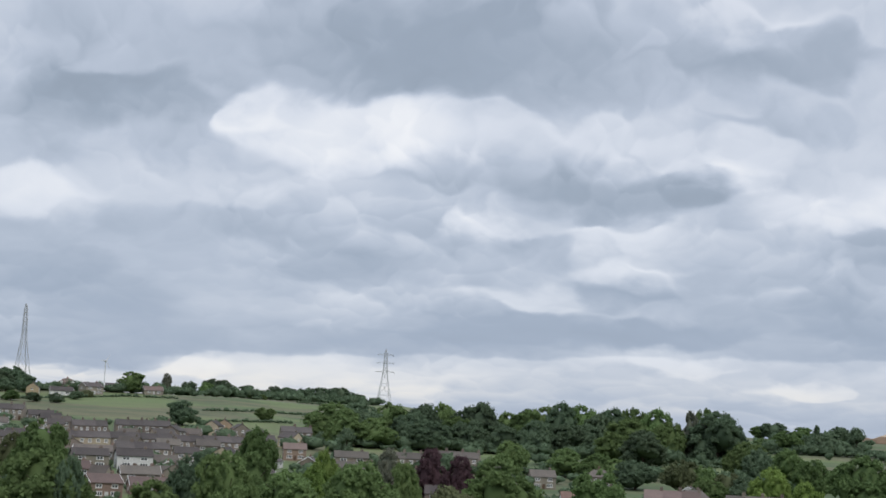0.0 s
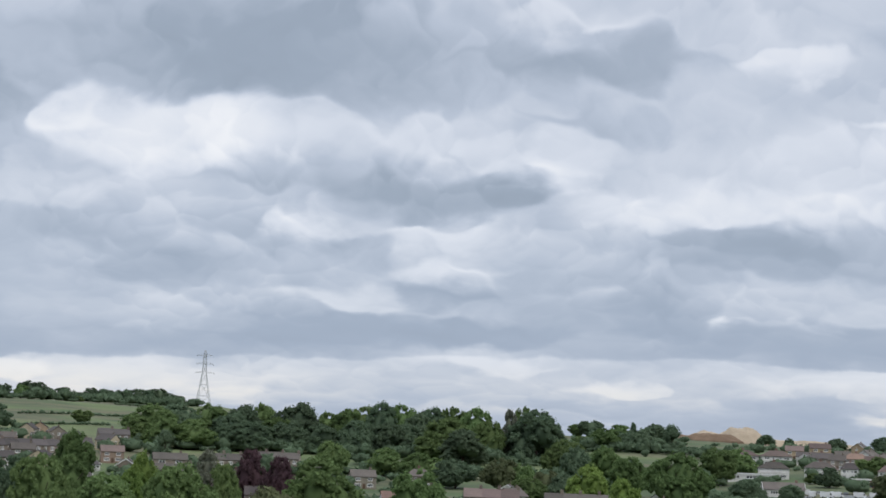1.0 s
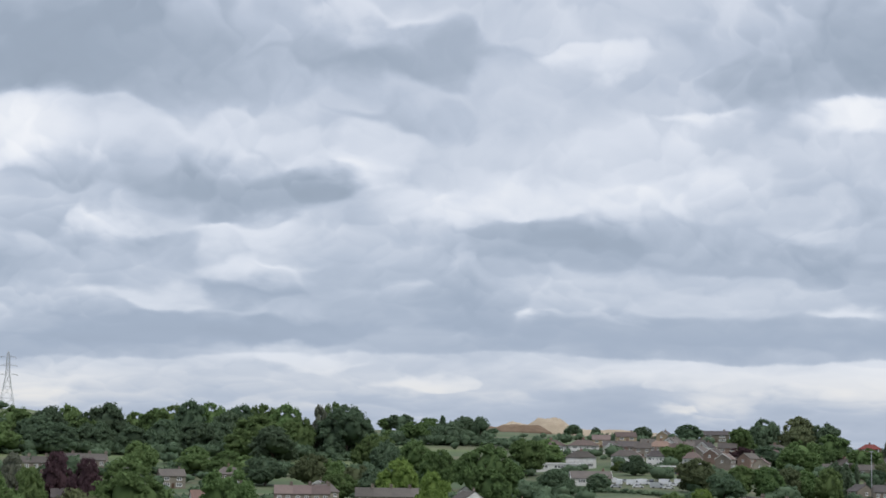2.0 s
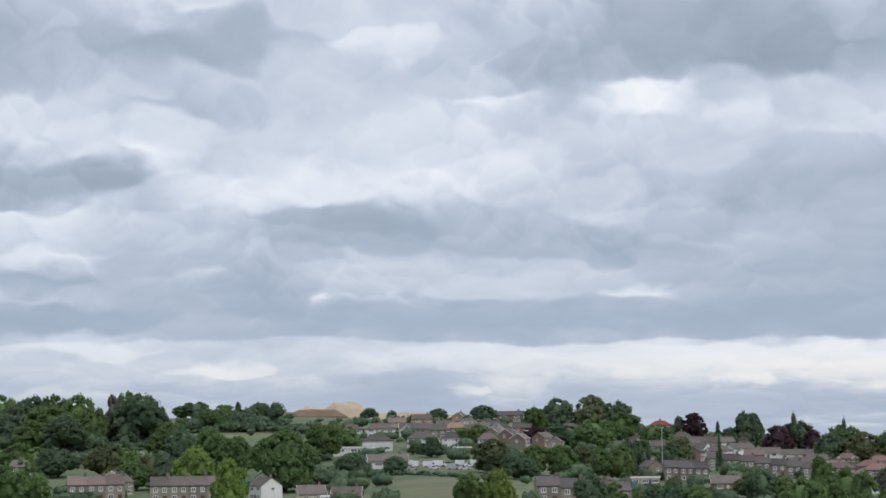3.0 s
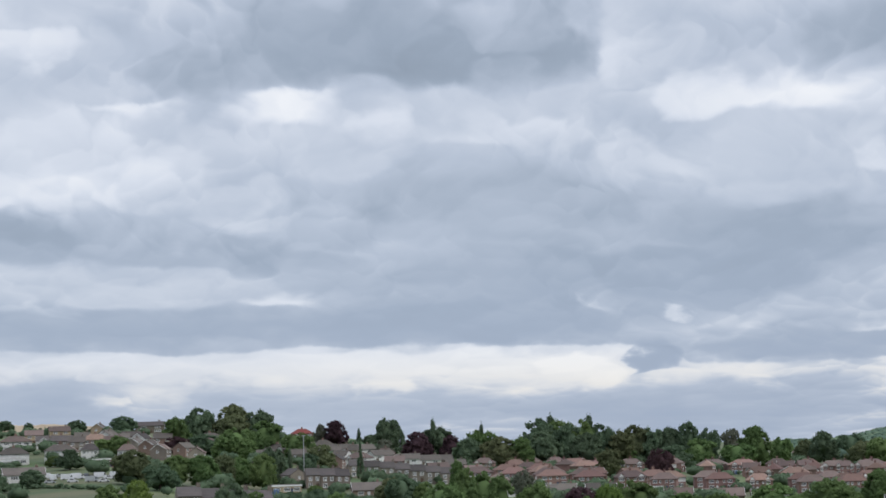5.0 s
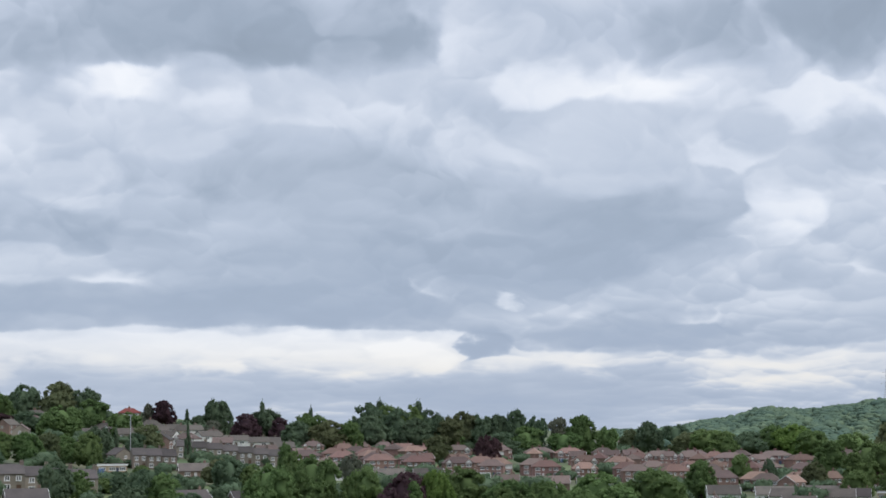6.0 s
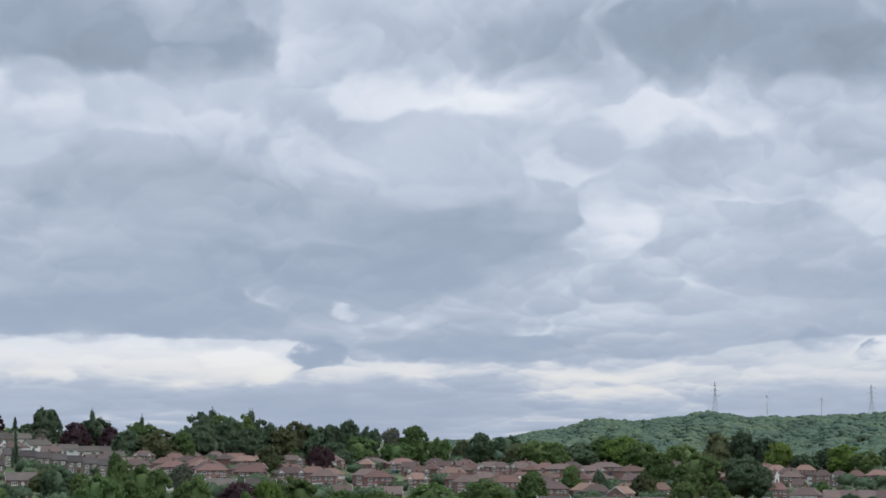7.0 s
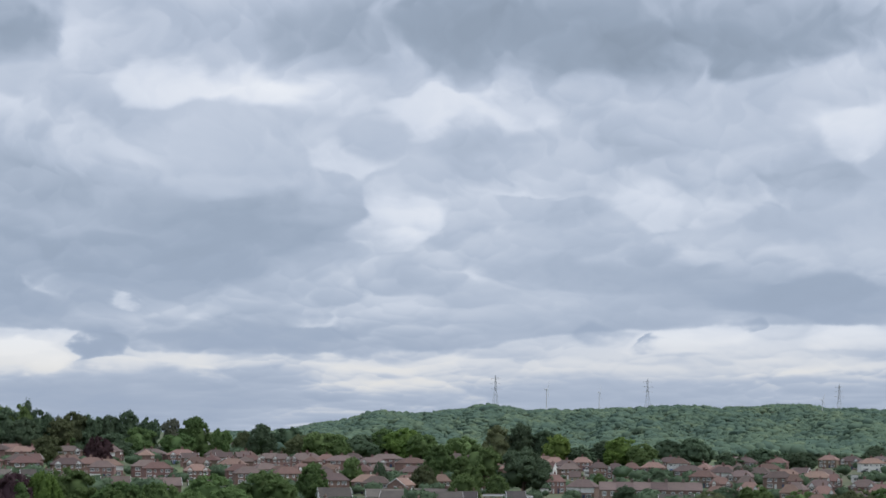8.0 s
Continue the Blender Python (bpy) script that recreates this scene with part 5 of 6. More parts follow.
STREET_N = [
    ("terrace", 29.63, 1000, 5.7, 0, "dark_stone", "slate", 1.5), ("semi", 29.65, 708, 13.5, 10, "brick", "red", 0), ("semi", 29.68, 811, 11.6, -8, "brick", "red", 0),
    ("bungalow", 29.84, 610, 11.5, 6, "white", "grey", 0), ("terrace", 29.94, 1000, 5.7, 0, "dark_stone", "slate", 1.5), ("semi", 30.05, 774, 11.4, 10, "brown_brick", "brown", 0),
    ("semi", 30.17, 833, 10.9, 14, "brick", "brown", 0), ("cottage", 30.22, 1000, 8.5, 70, "tan", "brown", 1.4), ("semi", 30.46, 873, 11.9, -8, "brick", "orange", 0),
    ("semi", 30.55, 722, 14.1, 25, "brick", "red", 0), ("semi", 30.67, 694, 14.4, 8, "brick", "brown", 0), ("semi", 30.7, 853, 13.6, 25, "brick", "red", 0),
    ("semi", 30.71, 920, 16.5, 10, "brick", "brown", 0), ("semi", 30.86, 835, 10.9, 14, "brick", "brown", 0),
]
STREET_O = [
    ("bungalow", 31.02, 598, 11.8, 4, "white", "grey", 0), ("semi", 31.17, 810, 14.3, 80, "brick", "brown", 0), ("gable", 31.44, 827, 8.3, 4, "brick", "orange", 0),
    ("semi", 31.65, 940, 14.4, 0, "brick", "brown", 0), ("semi", 31.71, 908, 18.8, 6, "brick", "brown", 0), ("semi", 31.73, 793, 13.9, 25, "brick", "orange", 0),
    ("semi", 31.87, 676, 13.7, 8, "brick", "red", 0), ("gable", 31.99, 708, 9.6, 25, "brown_brick", "red", 0), ("bungalow", 32.18, 608, 12.2, 4, "stone", "grey", 0),
    ("semi", 33.06, 678, 14.2, 6, "brick", "brown", 0), ("semi", 33.07, 828, 15.1, 4, "brick", "brown", 0), ("semi", 33.29, 879, 12.4, 80, "brick", "brown", 0),
    ("flat", 33.72, 628, 5.9, 4, "white", "grey", 0), ("semi", 34, 920, 11.6, 0, "brick", "brown", 0),
]
STREET_P = [
    ("semi", 34.05, 663, 11.5, -8, "brick", "brown", 0), ("semi", 34.23, 682, 12.9, 6, "brick", "orange", 0), ("semi", 34.41, 851, 12.7, 80, "brick", "brown", 0),
    ("bungalow", 34.45, 570, 10.6, 4, "brown_brick", "brown", 0), ("semi", 34.68, 946, 12.1, 4, "brick", "brown", 0), ("semi", 35.32, 816, 11.6, 80, "brick", "orange", 0),
    ("semi", 35.41, 946, 12.1, 4, "brick", "brown", 0), ("semi", 35.66, 666, 12.8, 6, "brick", "red", 0), ("bungalow", 35.76, 566, 14.7, 4, "brown_brick", "brown", 0),
    ("semi", 36.37, 826, 16.6, 4, "brick", "orange", 0), ("gable", 36.59, 792, 9.1, 4, "brick", "brown", 0), ("semi", 36.8, 650, 10.8, 8, "brick", "orange", 0),
    ("semi", 36.82, 729, 13.2, 4, "brick", "red", 0), ("bungalow", 36.86, 532, 6.9, 4, "white", "grey", 0),
]
STREET_Q = [
    ("semi", 37.25, 774, 12.7, 80, "brown_brick", "red", 0), ("semi", 37.35, 842, 12.2, 10, "brick", "brown", 0), ("gable", 37.56, 1126, 28.5, 40, "brown_brick", "brown", 0),
    ("gable", 37.59, 822, 8.9, 4, "brown_brick", "brown", 0), ("gable", 37.69, 751, 9.3, 80, "brick", "red", 0), ("semi", 38.06, 672, 12.7, 6, "brick", "red", 0),
    ("semi", 38.3, 647, 12.3, 10, "brick", "brown", 0), ("semi", 38.38, 796, 10.5, 20, "brick", "red", 0), ("flat", 38.63, 1288, 12.1, 0, "white", "grey", 1),
    ("semi", 38.81, 692, 11.8, 25, "brick", "brown", 0), ("semi", 38.98, 824, 17, 4, "brick", "brown", 0), ("semi", 39.28, 818, 11.2, 0, "brick", "brown", 0),
    ("semi", 39.31, 666, 13, 4, "brick", "red", 0), ("semi", 40.03, 844, 16.6, 0, "brick", "brown", 0),
]
STREET_R = [
    ("semi", 40.05, 818, 11.2, 0, "brick", "brown", 0), ("semi", 40.19, 803, 14.3, 80, "brick", "red", 0), ("gable", 40.58, 422, 8.5, 84, "brick", "brown", 0),
    ("semi", 40.67, 712, 13.1, 80, "brown_brick", "orange", 0), ("gable", 40.84, 472, 9.9, 6, "white", "grey", 0), ("semi", 40.85, 598, 11.5, 4, "brick", "brown", 0),
    ("semi", 41.06, 820, 17, 6, "brick", "brown", 0), ("semi", 41.39, 863, 11.4, -8, "brown_brick", "brown", 0), ("semi", 41.83, 612, 13.3, 0, "brown_brick", "orange", 0),
    ("semi", 42.15, 730, 12.9, 4, "brick", "brown", 0), ("semi", 42.37, 890, 20.2, 4, "brick", "brown", 0), ("bungalow", 42.4, 544, 15.1, 4, "white", "grey", 0),
    ("gable", 42.83, 592, 8.5, 60, "brick", "orange", 0), ("bungalow", 43.03, 468, 10.3, 2, "brown_brick", "grey", 0),
]
STREET_S = [
    ("semi", 43.13, 822, 16.2, 30, "brick", "red", 0), ("semi", 43.19, 712, 13.6, 0, "brick", "brown", 0), ("semi", 44.02, 624, 7.4, 4, "brick", "orange", 0),
    ("bungalow", 44.14, 522, 11.4, 2, "white", "grey", 0), ("gable", 44.16, 721, 7.9, 4, "brick", "orange", 0), ("semi", 44.19, 780, 11.7, 75, "brown_brick", "red", 0),
    ("semi", 44.41, 910, 13.4, 0, "brick", "brown", 0), ("semi", 44.56, 766, 11.4, -20, "white", "brown", 0), ("bungalow", 44.79, 526, 6.8, 0, "white", "slate", 0),
    ("semi", 44.92, 883, 11.3, -20, "brick", "brown", 0), ("semi", 45.24, 848, 12.5, 0, "brick", "brown", 0), ("gable", 45.24, 865, 8.4, -10, "brown_brick", "brown", 0),
    ("gable", 45.57, 809, 8.4, 15, "white", "red", 0), ("flat", 45.59, 548, 6.3, 0, "tan", "grey", 0),
]
STREET_T = [
    ("semi", 46, 756, 12.5, 75, "brick", "orange", 0), ("flat", 46.38, 540, 5.6, 6, "cream", "grey", 0), ("semi", 46.78, 795, 13.1, 4, "brick", "brown", 0),
    ("semi", 47.04, 861, 12.8, 15, "white", "orange", 0), ("gable", 47.16, 770, 8, -20, "white", "red", 0), ("semi", 47.37, 838, 9.9, 4, "brick", "orange", 0),
    ("semi", 47.37, 628, 8.2, 6, "brick", "red", 0), ("gable", 47.37, 921, 8.9, -10, "white", "red", 0), ("semi", 47.79, 754, 11.3, 10, "brick", "brown", 0),
    ("cottage", 47.96, 676, 5, 0, "cream", "brown", 0), ("gable", 47.98, 926, 9, 15, "brick", "brown", 0), ("semi", 48.17, 840, 11, -8, "brick", "orange", 0),
    ("semi", 48.2, 580, 11.6, -20, "brown_brick", "brown", 0), ("flat", 48.52, 786, 7.9, 0, "white", "grey", 0),
]
STREET_U = [
    ("terrace", 48.92, 552, 4.9, 2, "brick", "brown", 0), ("semi", 49.14, 758, 8.9, 0, "brick", "brown", 0), ("flat", 49.22, 794, 11.7, 4, "white", "grey", 0),
    ("terrace", 49.42, 552, 4.9, 2, "brick", "brown", 0), ("semi", 49.63, 768, 9, 0, "brick", "orange", 0), ("terrace", 49.93, 552, 4.9, 2, "brick", "brown", 0),
    ("semi", 50.26, 780, 12, -8, "brick", "orange", 0), ("terrace", 50.43, 552, 4.9, 2, "brick", "brown", 0), ("semi", 50.75, 849, 13.9, -20, "brick", "brown", 0),
    ("terrace", 50.93, 552, 4.9, 2, "brick", "brown", 0), ("bungalow", 50.93, 512, 11.6, 2, "brown_brick", "grey", 0), ("semi", 51, 835, 11.7, -10, "white", "red", 0),
    ("semi", 51.06, 899, 11.7, -10, "brick", "orange", 0), ("semi", 51.29, 740, 15, -10, "brick", "brown", 0),
]
STREET_V = [
    ("terrace", 51.43, 552, 4.9, 2, "brick", "brown", 0), ("semi", 51.73, 683, 11.7, -20, "brown_brick", "red", 0), ("semi", 51.77, 770, 12.7, 75, "brick", "orange", 0),
    ("semi", 52.14, 528, 9.3, 0, "brick", "orange", 0), ("flat", 52.2, 844, 9.2, 0, "white", "grey", 0), ("semi", 52.22, 614, 9.1, 4, "brick", "red", 0),
    ("semi", 52.67, 868, 13.4, 75, "white", "brown", 0), ("semi", 52.94, 852, 13.5, -10, "brick", "brown", 0), ("semi", 52.96, 630, 7.4, 0, "brick", "brown", 0),
    ("semi", 53.07, 568, 8.5, -10, "brick", "orange", 0), ("semi", 53.34, 717, 12.7, -20, "brown_brick", "brown", 0), ("semi", 53.6, 770, 13.5, 4, "brick", "red", 0),
    ("semi", 53.9, 681, 13.6, 4, "brown_brick", "brown", 0), ("semi", 54.14, 701, 12.8, 4, "brick", "orange", 0),
]
STREET_W = [
    ("semi", 54.22, 548, 7.3, 0, "brick", "orange", 0), ("semi", 54.33, 650, 7, 10, "brick", "red", 0), ("gable", 54.55, 726, 7.9, -20, "brick", "brown", 0),
    ("semi", 54.99, 464, 7, 14, "brick", "orange", 0), ("semi", 55.09, 598, 10.9, 0, "brick", "brown", 0), ("semi", 55.17, 540, 8.3, 4, "brick", "orange", 0),
    ("semi", 55.35, 920, 11.4, -20, "brown_brick", "orange", 0), ("semi", 55.99, 900, 13, -20, "brick", "brown", 0), ("semi", 56.07, 490, 9.4, 0, "brick", "brown", 0),
    ("flat", 56.42, 744, 11.4, 4, "white", "grey", 0), ("semi", 56.56, 858, 14.2, 15, "white", "orange", 0), ("semi", 56.83, 558, 9.8, 0, "brick", "red", 0),
    ("gable", 57.42, 808, 8.4, 4, "brick", "brown", 0), ("semi", 57.45, 823, 11.4, 4, "brick", "brown", 0),
]
STREET_X = [
    ("semi", 57.49, 771, 14, -20, "brown_brick", "brown", 0),
]
ALL_STREETS = (STREET_A, STREET_B, STREET_C, STREET_D, STREET_E, STREET_F, STREET_G, STREET_H, STREET_I, STREET_J, STREET_K, STREET_L, STREET_M, STREET_N, STREET_O, STREET_P, STREET_Q, STREET_R, STREET_S, STREET_T, STREET_U, STREET_V, STREET_W, STREET_X)
order = [e for street in ALL_STREETS for e in street]
# further houses of the same estates, wherever a plot between the others is free
plots = [spot(e[1], e[2]) for e in order]
infill = []
quota = {"west": 14, "middle": 18, "east": 52}
for k, e in sorted(enumerate(order), key=lambda q: (q[0] * 37) % 101):
    if e[0] not in ("semi", "cottage", "bungalow", "gable") or e[2] > 900 or 4 < e[1] < 14:
        continue
    side = "west" if e[1] < 5 else "middle" if e[1] < 28 else "east"
    for across, behind in ((13, 4), (-13, 6), (8, 14), (-9, 15), (0, 18)):
        h_, far_ = e[1] + math.degrees(across / e[2]), e[2] + behind
        here = spot(h_, far_)
        if min((here - p).length for p in plots) > 12.5 and quota[side] > 0:
            quota[side] -= 1
            plots.append(here)
            infill.append(("cottage" if e[0] == "gable" else e[0], h_, far_, e[3], e[4] + (k % 3 - 1) * 12, e[5], ("brown", "red", "orange", "brown")[k % 4] if e[0] == "semi" else e[6], 0))
            break
for entry in order + infill:
    settle(*entry)


# Trees: heading, distance, height, width of the crown in metres, foliage, shape.
TREES_A = [
    (-13.07, 980, 8.8, 12.9, "dark", "round"), (-12.87, 960, 6.7, 9.7, "dark", "round"), (-12.71, 900, 4.8, 7.5, "green", "round"), (-12.68, 990, 10.3, 14.9, "dark", "oak"),
    (-12.55, 505, 13, 8.5, "olive", "round"), (-12.34, 960, 8.9, 9.7, "dark", "round"), (-12.07, 900, 4.4, 6.9, "dark", "round"), (-11.77, 500, 16.4, 15.9, "green", "oak"),
    (-11.63, 380, 16.2, 20.4, "green", "oak"), (-11.42, 900, 4.4, 6.9, "dark", "round"), (-10.86, 930, 4.1, 6.5, "dark", "round"), (-10.85, 375, 15.5, 6.3, "dark", "round"),
    (-10.54, 950, 3.6, 5.9, "olive", "round"), (-9.3, 1000, 10.8, 12.7, "green", "round"), (-8.5, 370, 11.9, 13.6, "green", "oak"), (-8.26, 1040, 11.3, 4.9, "grey", "round"),
    (-7.84, 1040, 3, 5.1, "dark", "round"), (-7.74, 800, 10.2, 11.8, "dark", "round"), (-7.61, 1040, 7.7, 7.7, "dark", "round"), (-7.43, 1040, 3.3, 5.5, "dark", "round"),
    (-7.31, 400, 16, 12.7, "dark", "oak"), (-7.11, 1040, 7.6, 7.7, "green", "round"), (-6.78, 1050, 9.7, 14.1, "dark", "round"), (-6.36, 1060, 6.9, 8.5, "dark", "round"),
]
TREES_B = [
    (-6.33, 380, 17.5, 12.7, "green", "oak"), (-5.86, 1080, 7.5, 9.4, "dark", "round"), (-5.58, 420, 15.6, 12.7, "green", "oak"), (-5.54, 520, 16.5, 13.1, "green", "oak"),
    (-5.43, 1080, 3, 5.1, "green", "round"), (-5.43, 1150, 5.1, 7.8, "dark", "round"), (-5.32, 850, 5.9, 8.5, "green", "round"), (-5.07, 1160, 7.9, 11.6, "dark", "round"),
    (-4.72, 1160, 7.7, 11.3, "dark", "round"), (-4.56, 400, 13.4, 14.8, "green", "oak"), (-4.39, 1160, 7.4, 11, "dark", "round"), (-4.05, 1160, 8.2, 11.7, "dark", "round"),
    (-3.81, 440, 11.6, 8.9, "bright", "oak"), (-3.72, 1160, 9, 11.7, "dark", "round"), (-3.64, 750, 11, 15.1, "green", "oak"), (-3.45, 450, 15, 9.1, "bright", "oak"),
    (-3.38, 1160, 8.8, 10.9, "dark", "round"), (-3.33, 760, 15.7, 18.9, "green", "oak"), (-3.13, 1160, 9.8, 10.9, "dark", "round"), (-2.97, 745, 11.9, 15, "green", "oak"),
    (-2.87, 700, 9.9, 6.1, "dark", "column"), (-2.84, 1160, 7.4, 10.1, "dark", "round"), (-2.6, 1160, 6.4, 7.8, "dark", "round"), (-2.49, 770, 16.4, 19.1, "dark", "oak"),
]
TREES_C = [
    (-2.4, 400, 15.7, 17.4, "green", "oak"), (-2.13, 1210, 4.4, 7, "dark", "round"), (-2.05, 745, 11.6, 16.7, "green", "oak"), (-1.65, 770, 16.4, 16.5, "green", "oak"),
    (-1.59, 520, 12.9, 7, "grey", "round"), (-1.2, 760, 12.5, 11.7, "dark", "round"), (-1.15, 410, 15.3, 11, "green", "oak"), (-0.88, 750, 14.3, 13.6, "dark", "round"),
    (-0.61, 770, 16.8, 16.5, "dark", "oak"), (-0.37, 745, 11.6, 16.7, "dark", "oak"), (-0.33, 480, 14.1, 10.5, "copper", "oak"), (-0.06, 780, 17, 11.5, "green", "round"),
    (0.31, 370, 13.1, 14.9, "olive", "oak"), (0.41, 760, 13.1, 14.3, "green", "round"), (0.52, 470, 13.4, 10.2, "copper", "oak"), (0.8, 750, 12.2, 15.1, "dark", "oak"),
    (1, 770, 18.6, 19.6, "dark", "oak"), (1.65, 750, 11.6, 12.6, "dark", "round"), (1.69, 430, 16.1, 19.5, "green", "oak"), (1.88, 780, 14.8, 13.1, "green", "round"),
    (2, 640, 11.8, 13.7, "green", "oak"), (2.48, 770, 17, 13.4, "green", "round"), (2.73, 755, 13.3, 15.2, "dark", "oak"), (2.96, 775, 18.1, 14, "green", "round"),
]
TREES_D = [
    (3.44, 770, 20.4, 11.4, "dark", "round"), (3.6, 650, 9.8, 14.3, "green", "oak"), (3.74, 755, 12.9, 13.9, "dark", "round"), (4.05, 775, 19.4, 13.5, "green", "round"),
    (4.24, 755, 12.8, 12.7, "dark", "round"), (4.59, 770, 16.8, 11.4, "dark", "round"), (4.6, 640, 9.1, 13.3, "green", "oak"), (4.63, 430, 14.3, 14.4, "green", "oak"),
    (4.97, 780, 18.8, 14.1, "dark", "round"), (5.11, 630, 8.3, 10.6, "green", "round"), (5.4, 730, 16.1, 22.7, "green", "oak"), (5.59, 780, 19, 14.1, "green", "round"),
    (5.69, 610, 9.2, 13.5, "dark", "oak"), (5.91, 715, 13.2, 16.8, "dark", "oak"), (6.3, 775, 19.4, 16.1, "green", "oak"), (6.64, 750, 15.4, 12.6, "green", "round"),
    (7.01, 600, 10.5, 12.1, "olive", "oak"), (7.24, 760, 19.9, 5.6, "grey", "round"), (7.68, 600, 9.1, 8, "green", "round"), (7.7, 775, 20.2, 11.4, "green", "round"),
    (7.94, 540, 7.7, 11.4, "green", "oak"), (8.07, 750, 20.3, 21.1, "dark", "oak"), (8.42, 545, 9.6, 9.1, "olive", "round"), (8.54, 755, 15.6, 9.1, "dark", "round"),
]
TREES_E = [
    (8.88, 660, 14.1, 13.3, "green", "oak"), (8.91, 540, 9.2, 10.9, "dark", "oak"), (9.28, 1000, 6.4, 9.7, "green", "round"), (9.3, 650, 12.7, 13.1, "dark", "oak"),
    (9.37, 850, 6.3, 9.5, "green", "round"), (9.64, 520, 12.5, 11.5, "bright", "oak"), (9.68, 990, 8.8, 12.8, "dark", "round"), (10.03, 650, 13.1, 15.3, "green", "oak"),
    (10.05, 850, 9.8, 14.2, "green", "oak"), (10.5, 990, 7.2, 10.8, "green", "round"), (10.62, 450, 12.8, 9.7, "bright", "oak"), (10.67, 860, 7.6, 11.3, "dark", "round"),
    (10.85, 600, 12.4, 14.1, "green", "oak"), (10.9, 950, 9.8, 8.3, "dark", "cone"), (11.28, 850, 9.8, 14.2, "dark", "oak"), (11.55, 960, 9, 13.2, "dark", "round"),
    (12.05, 850, 12.4, 8, "dark", "column"), (12.29, 520, 16.6, 18.3, "green", "oak"), (13.37, 665, 12.5, 12, "green", "round"), (13.95, 700, 10.1, 13.1, "green", "round"),
    (14.27, 550, 7.9, 11.7, "dark", "oak"), (14.78, 1150, 6.5, 9.8, "dark", "round"), (14.94, 690, 5, 6.9, "green", "round"), (15.45, 1150, 5.5, 5.8, "dark", "round"),
]
TREES_F = [
    (15.55, 560, 5.3, 8.1, "dark", "round"), (16.19, 660, 3.7, 5.8, "green", "round"), (16.61, 640, 6.6, 9.9, "dark", "oak"), (16.84, 1000, 6.4, 9.7, "dark", "round"),
    (17.2, 930, 3, 3.7, "dark", "round"), (17.53, 720, 5.6, 8.2, "green", "round"), (17.76, 440, 7.8, 8.1, "green", "round"), (18, 720, 6.9, 8.2, "green", "round"),
    (18.18, 950, 8.9, 12.1, "dark", "round"), (18.45, 560, 10.1, 13.9, "olive", "oak"), (18.55, 440, 8.9, 9.4, "bright", "oak"), (19.23, 540, 7.6, 10.9, "dark", "oak"),
    (19.67, 580, 8.9, 9.7, "green", "round"), (19.68, 760, 6.9, 10.4, "copper", "round"), (19.72, 810, 12.6, 11.4, "green", "round"), (20.36, 850, 15.8, 12.5, "dark", "round"),
    (20.45, 580, 9.8, 10.1, "green", "round"), (20.55, 760, 9.1, 13.3, "dark", "round"), (21.04, 590, 10.1, 8.7, "olive", "round"), (21.31, 440, 9.5, 8, "dark", "round"),
    (21.31, 480, 3, 5.1, "dark", "round"), (21.34, 850, 18.5, 18.2, "olive", "oak"), (21.35, 470, 6.4, 9.5, "dark", "oak"), (21.42, 750, 12.6, 16.1, "green", "oak"),
]
TREES_G = [
    (21.54, 600, 9.4, 8.9, "green", "round"), (21.99, 450, 7.1, 6.6, "green", "round"), (22.07, 850, 16.4, 13.1, "dark", "round"), (22.12, 500, 3, 5.1, "green", "round"),
    (22.21, 590, 11.2, 9.1, "green", "round"), (22.27, 780, 15, 13.6, "green", "round"), (22.52, 620, 12, 9.1, "dark", "round"), (22.7, 470, 3.7, 6, "green", "round"),
    (23.01, 520, 3, 5.1, "dark", "round"), (23.02, 620, 12, 1.9, "dark", "column"), (23.23, 760, 10.9, 12.2, "green", "round"), (23.29, 450, 6.7, 7.5, "dark", "round"),
    (23.34, 430, 5, 7.8, "dark", "oak"), (23.55, 660, 8.3, 6.6, "dark", "round"), (23.72, 440, 7.6, 5.9, "dark", "round"), (23.74, 560, 3, 5.1, "green", "round"),
    (23.94, 880, 9.9, 5.3, "grey", "round"), (23.97, 690, 9.9, 9.7, "olive", "round"), (24.07, 450, 7.8, 8.4, "dark", "round"), (24.35, 440, 7.4, 8.9, "green", "oak"),
    (24.36, 880, 11.9, 11.2, "copper", "round"), (24.4, 520, 3, 5.1, "olive", "round"), (24.56, 430, 4.6, 7.2, "green", "oak"), (24.81, 460, 5.6, 6.8, "dark", "round"),
]
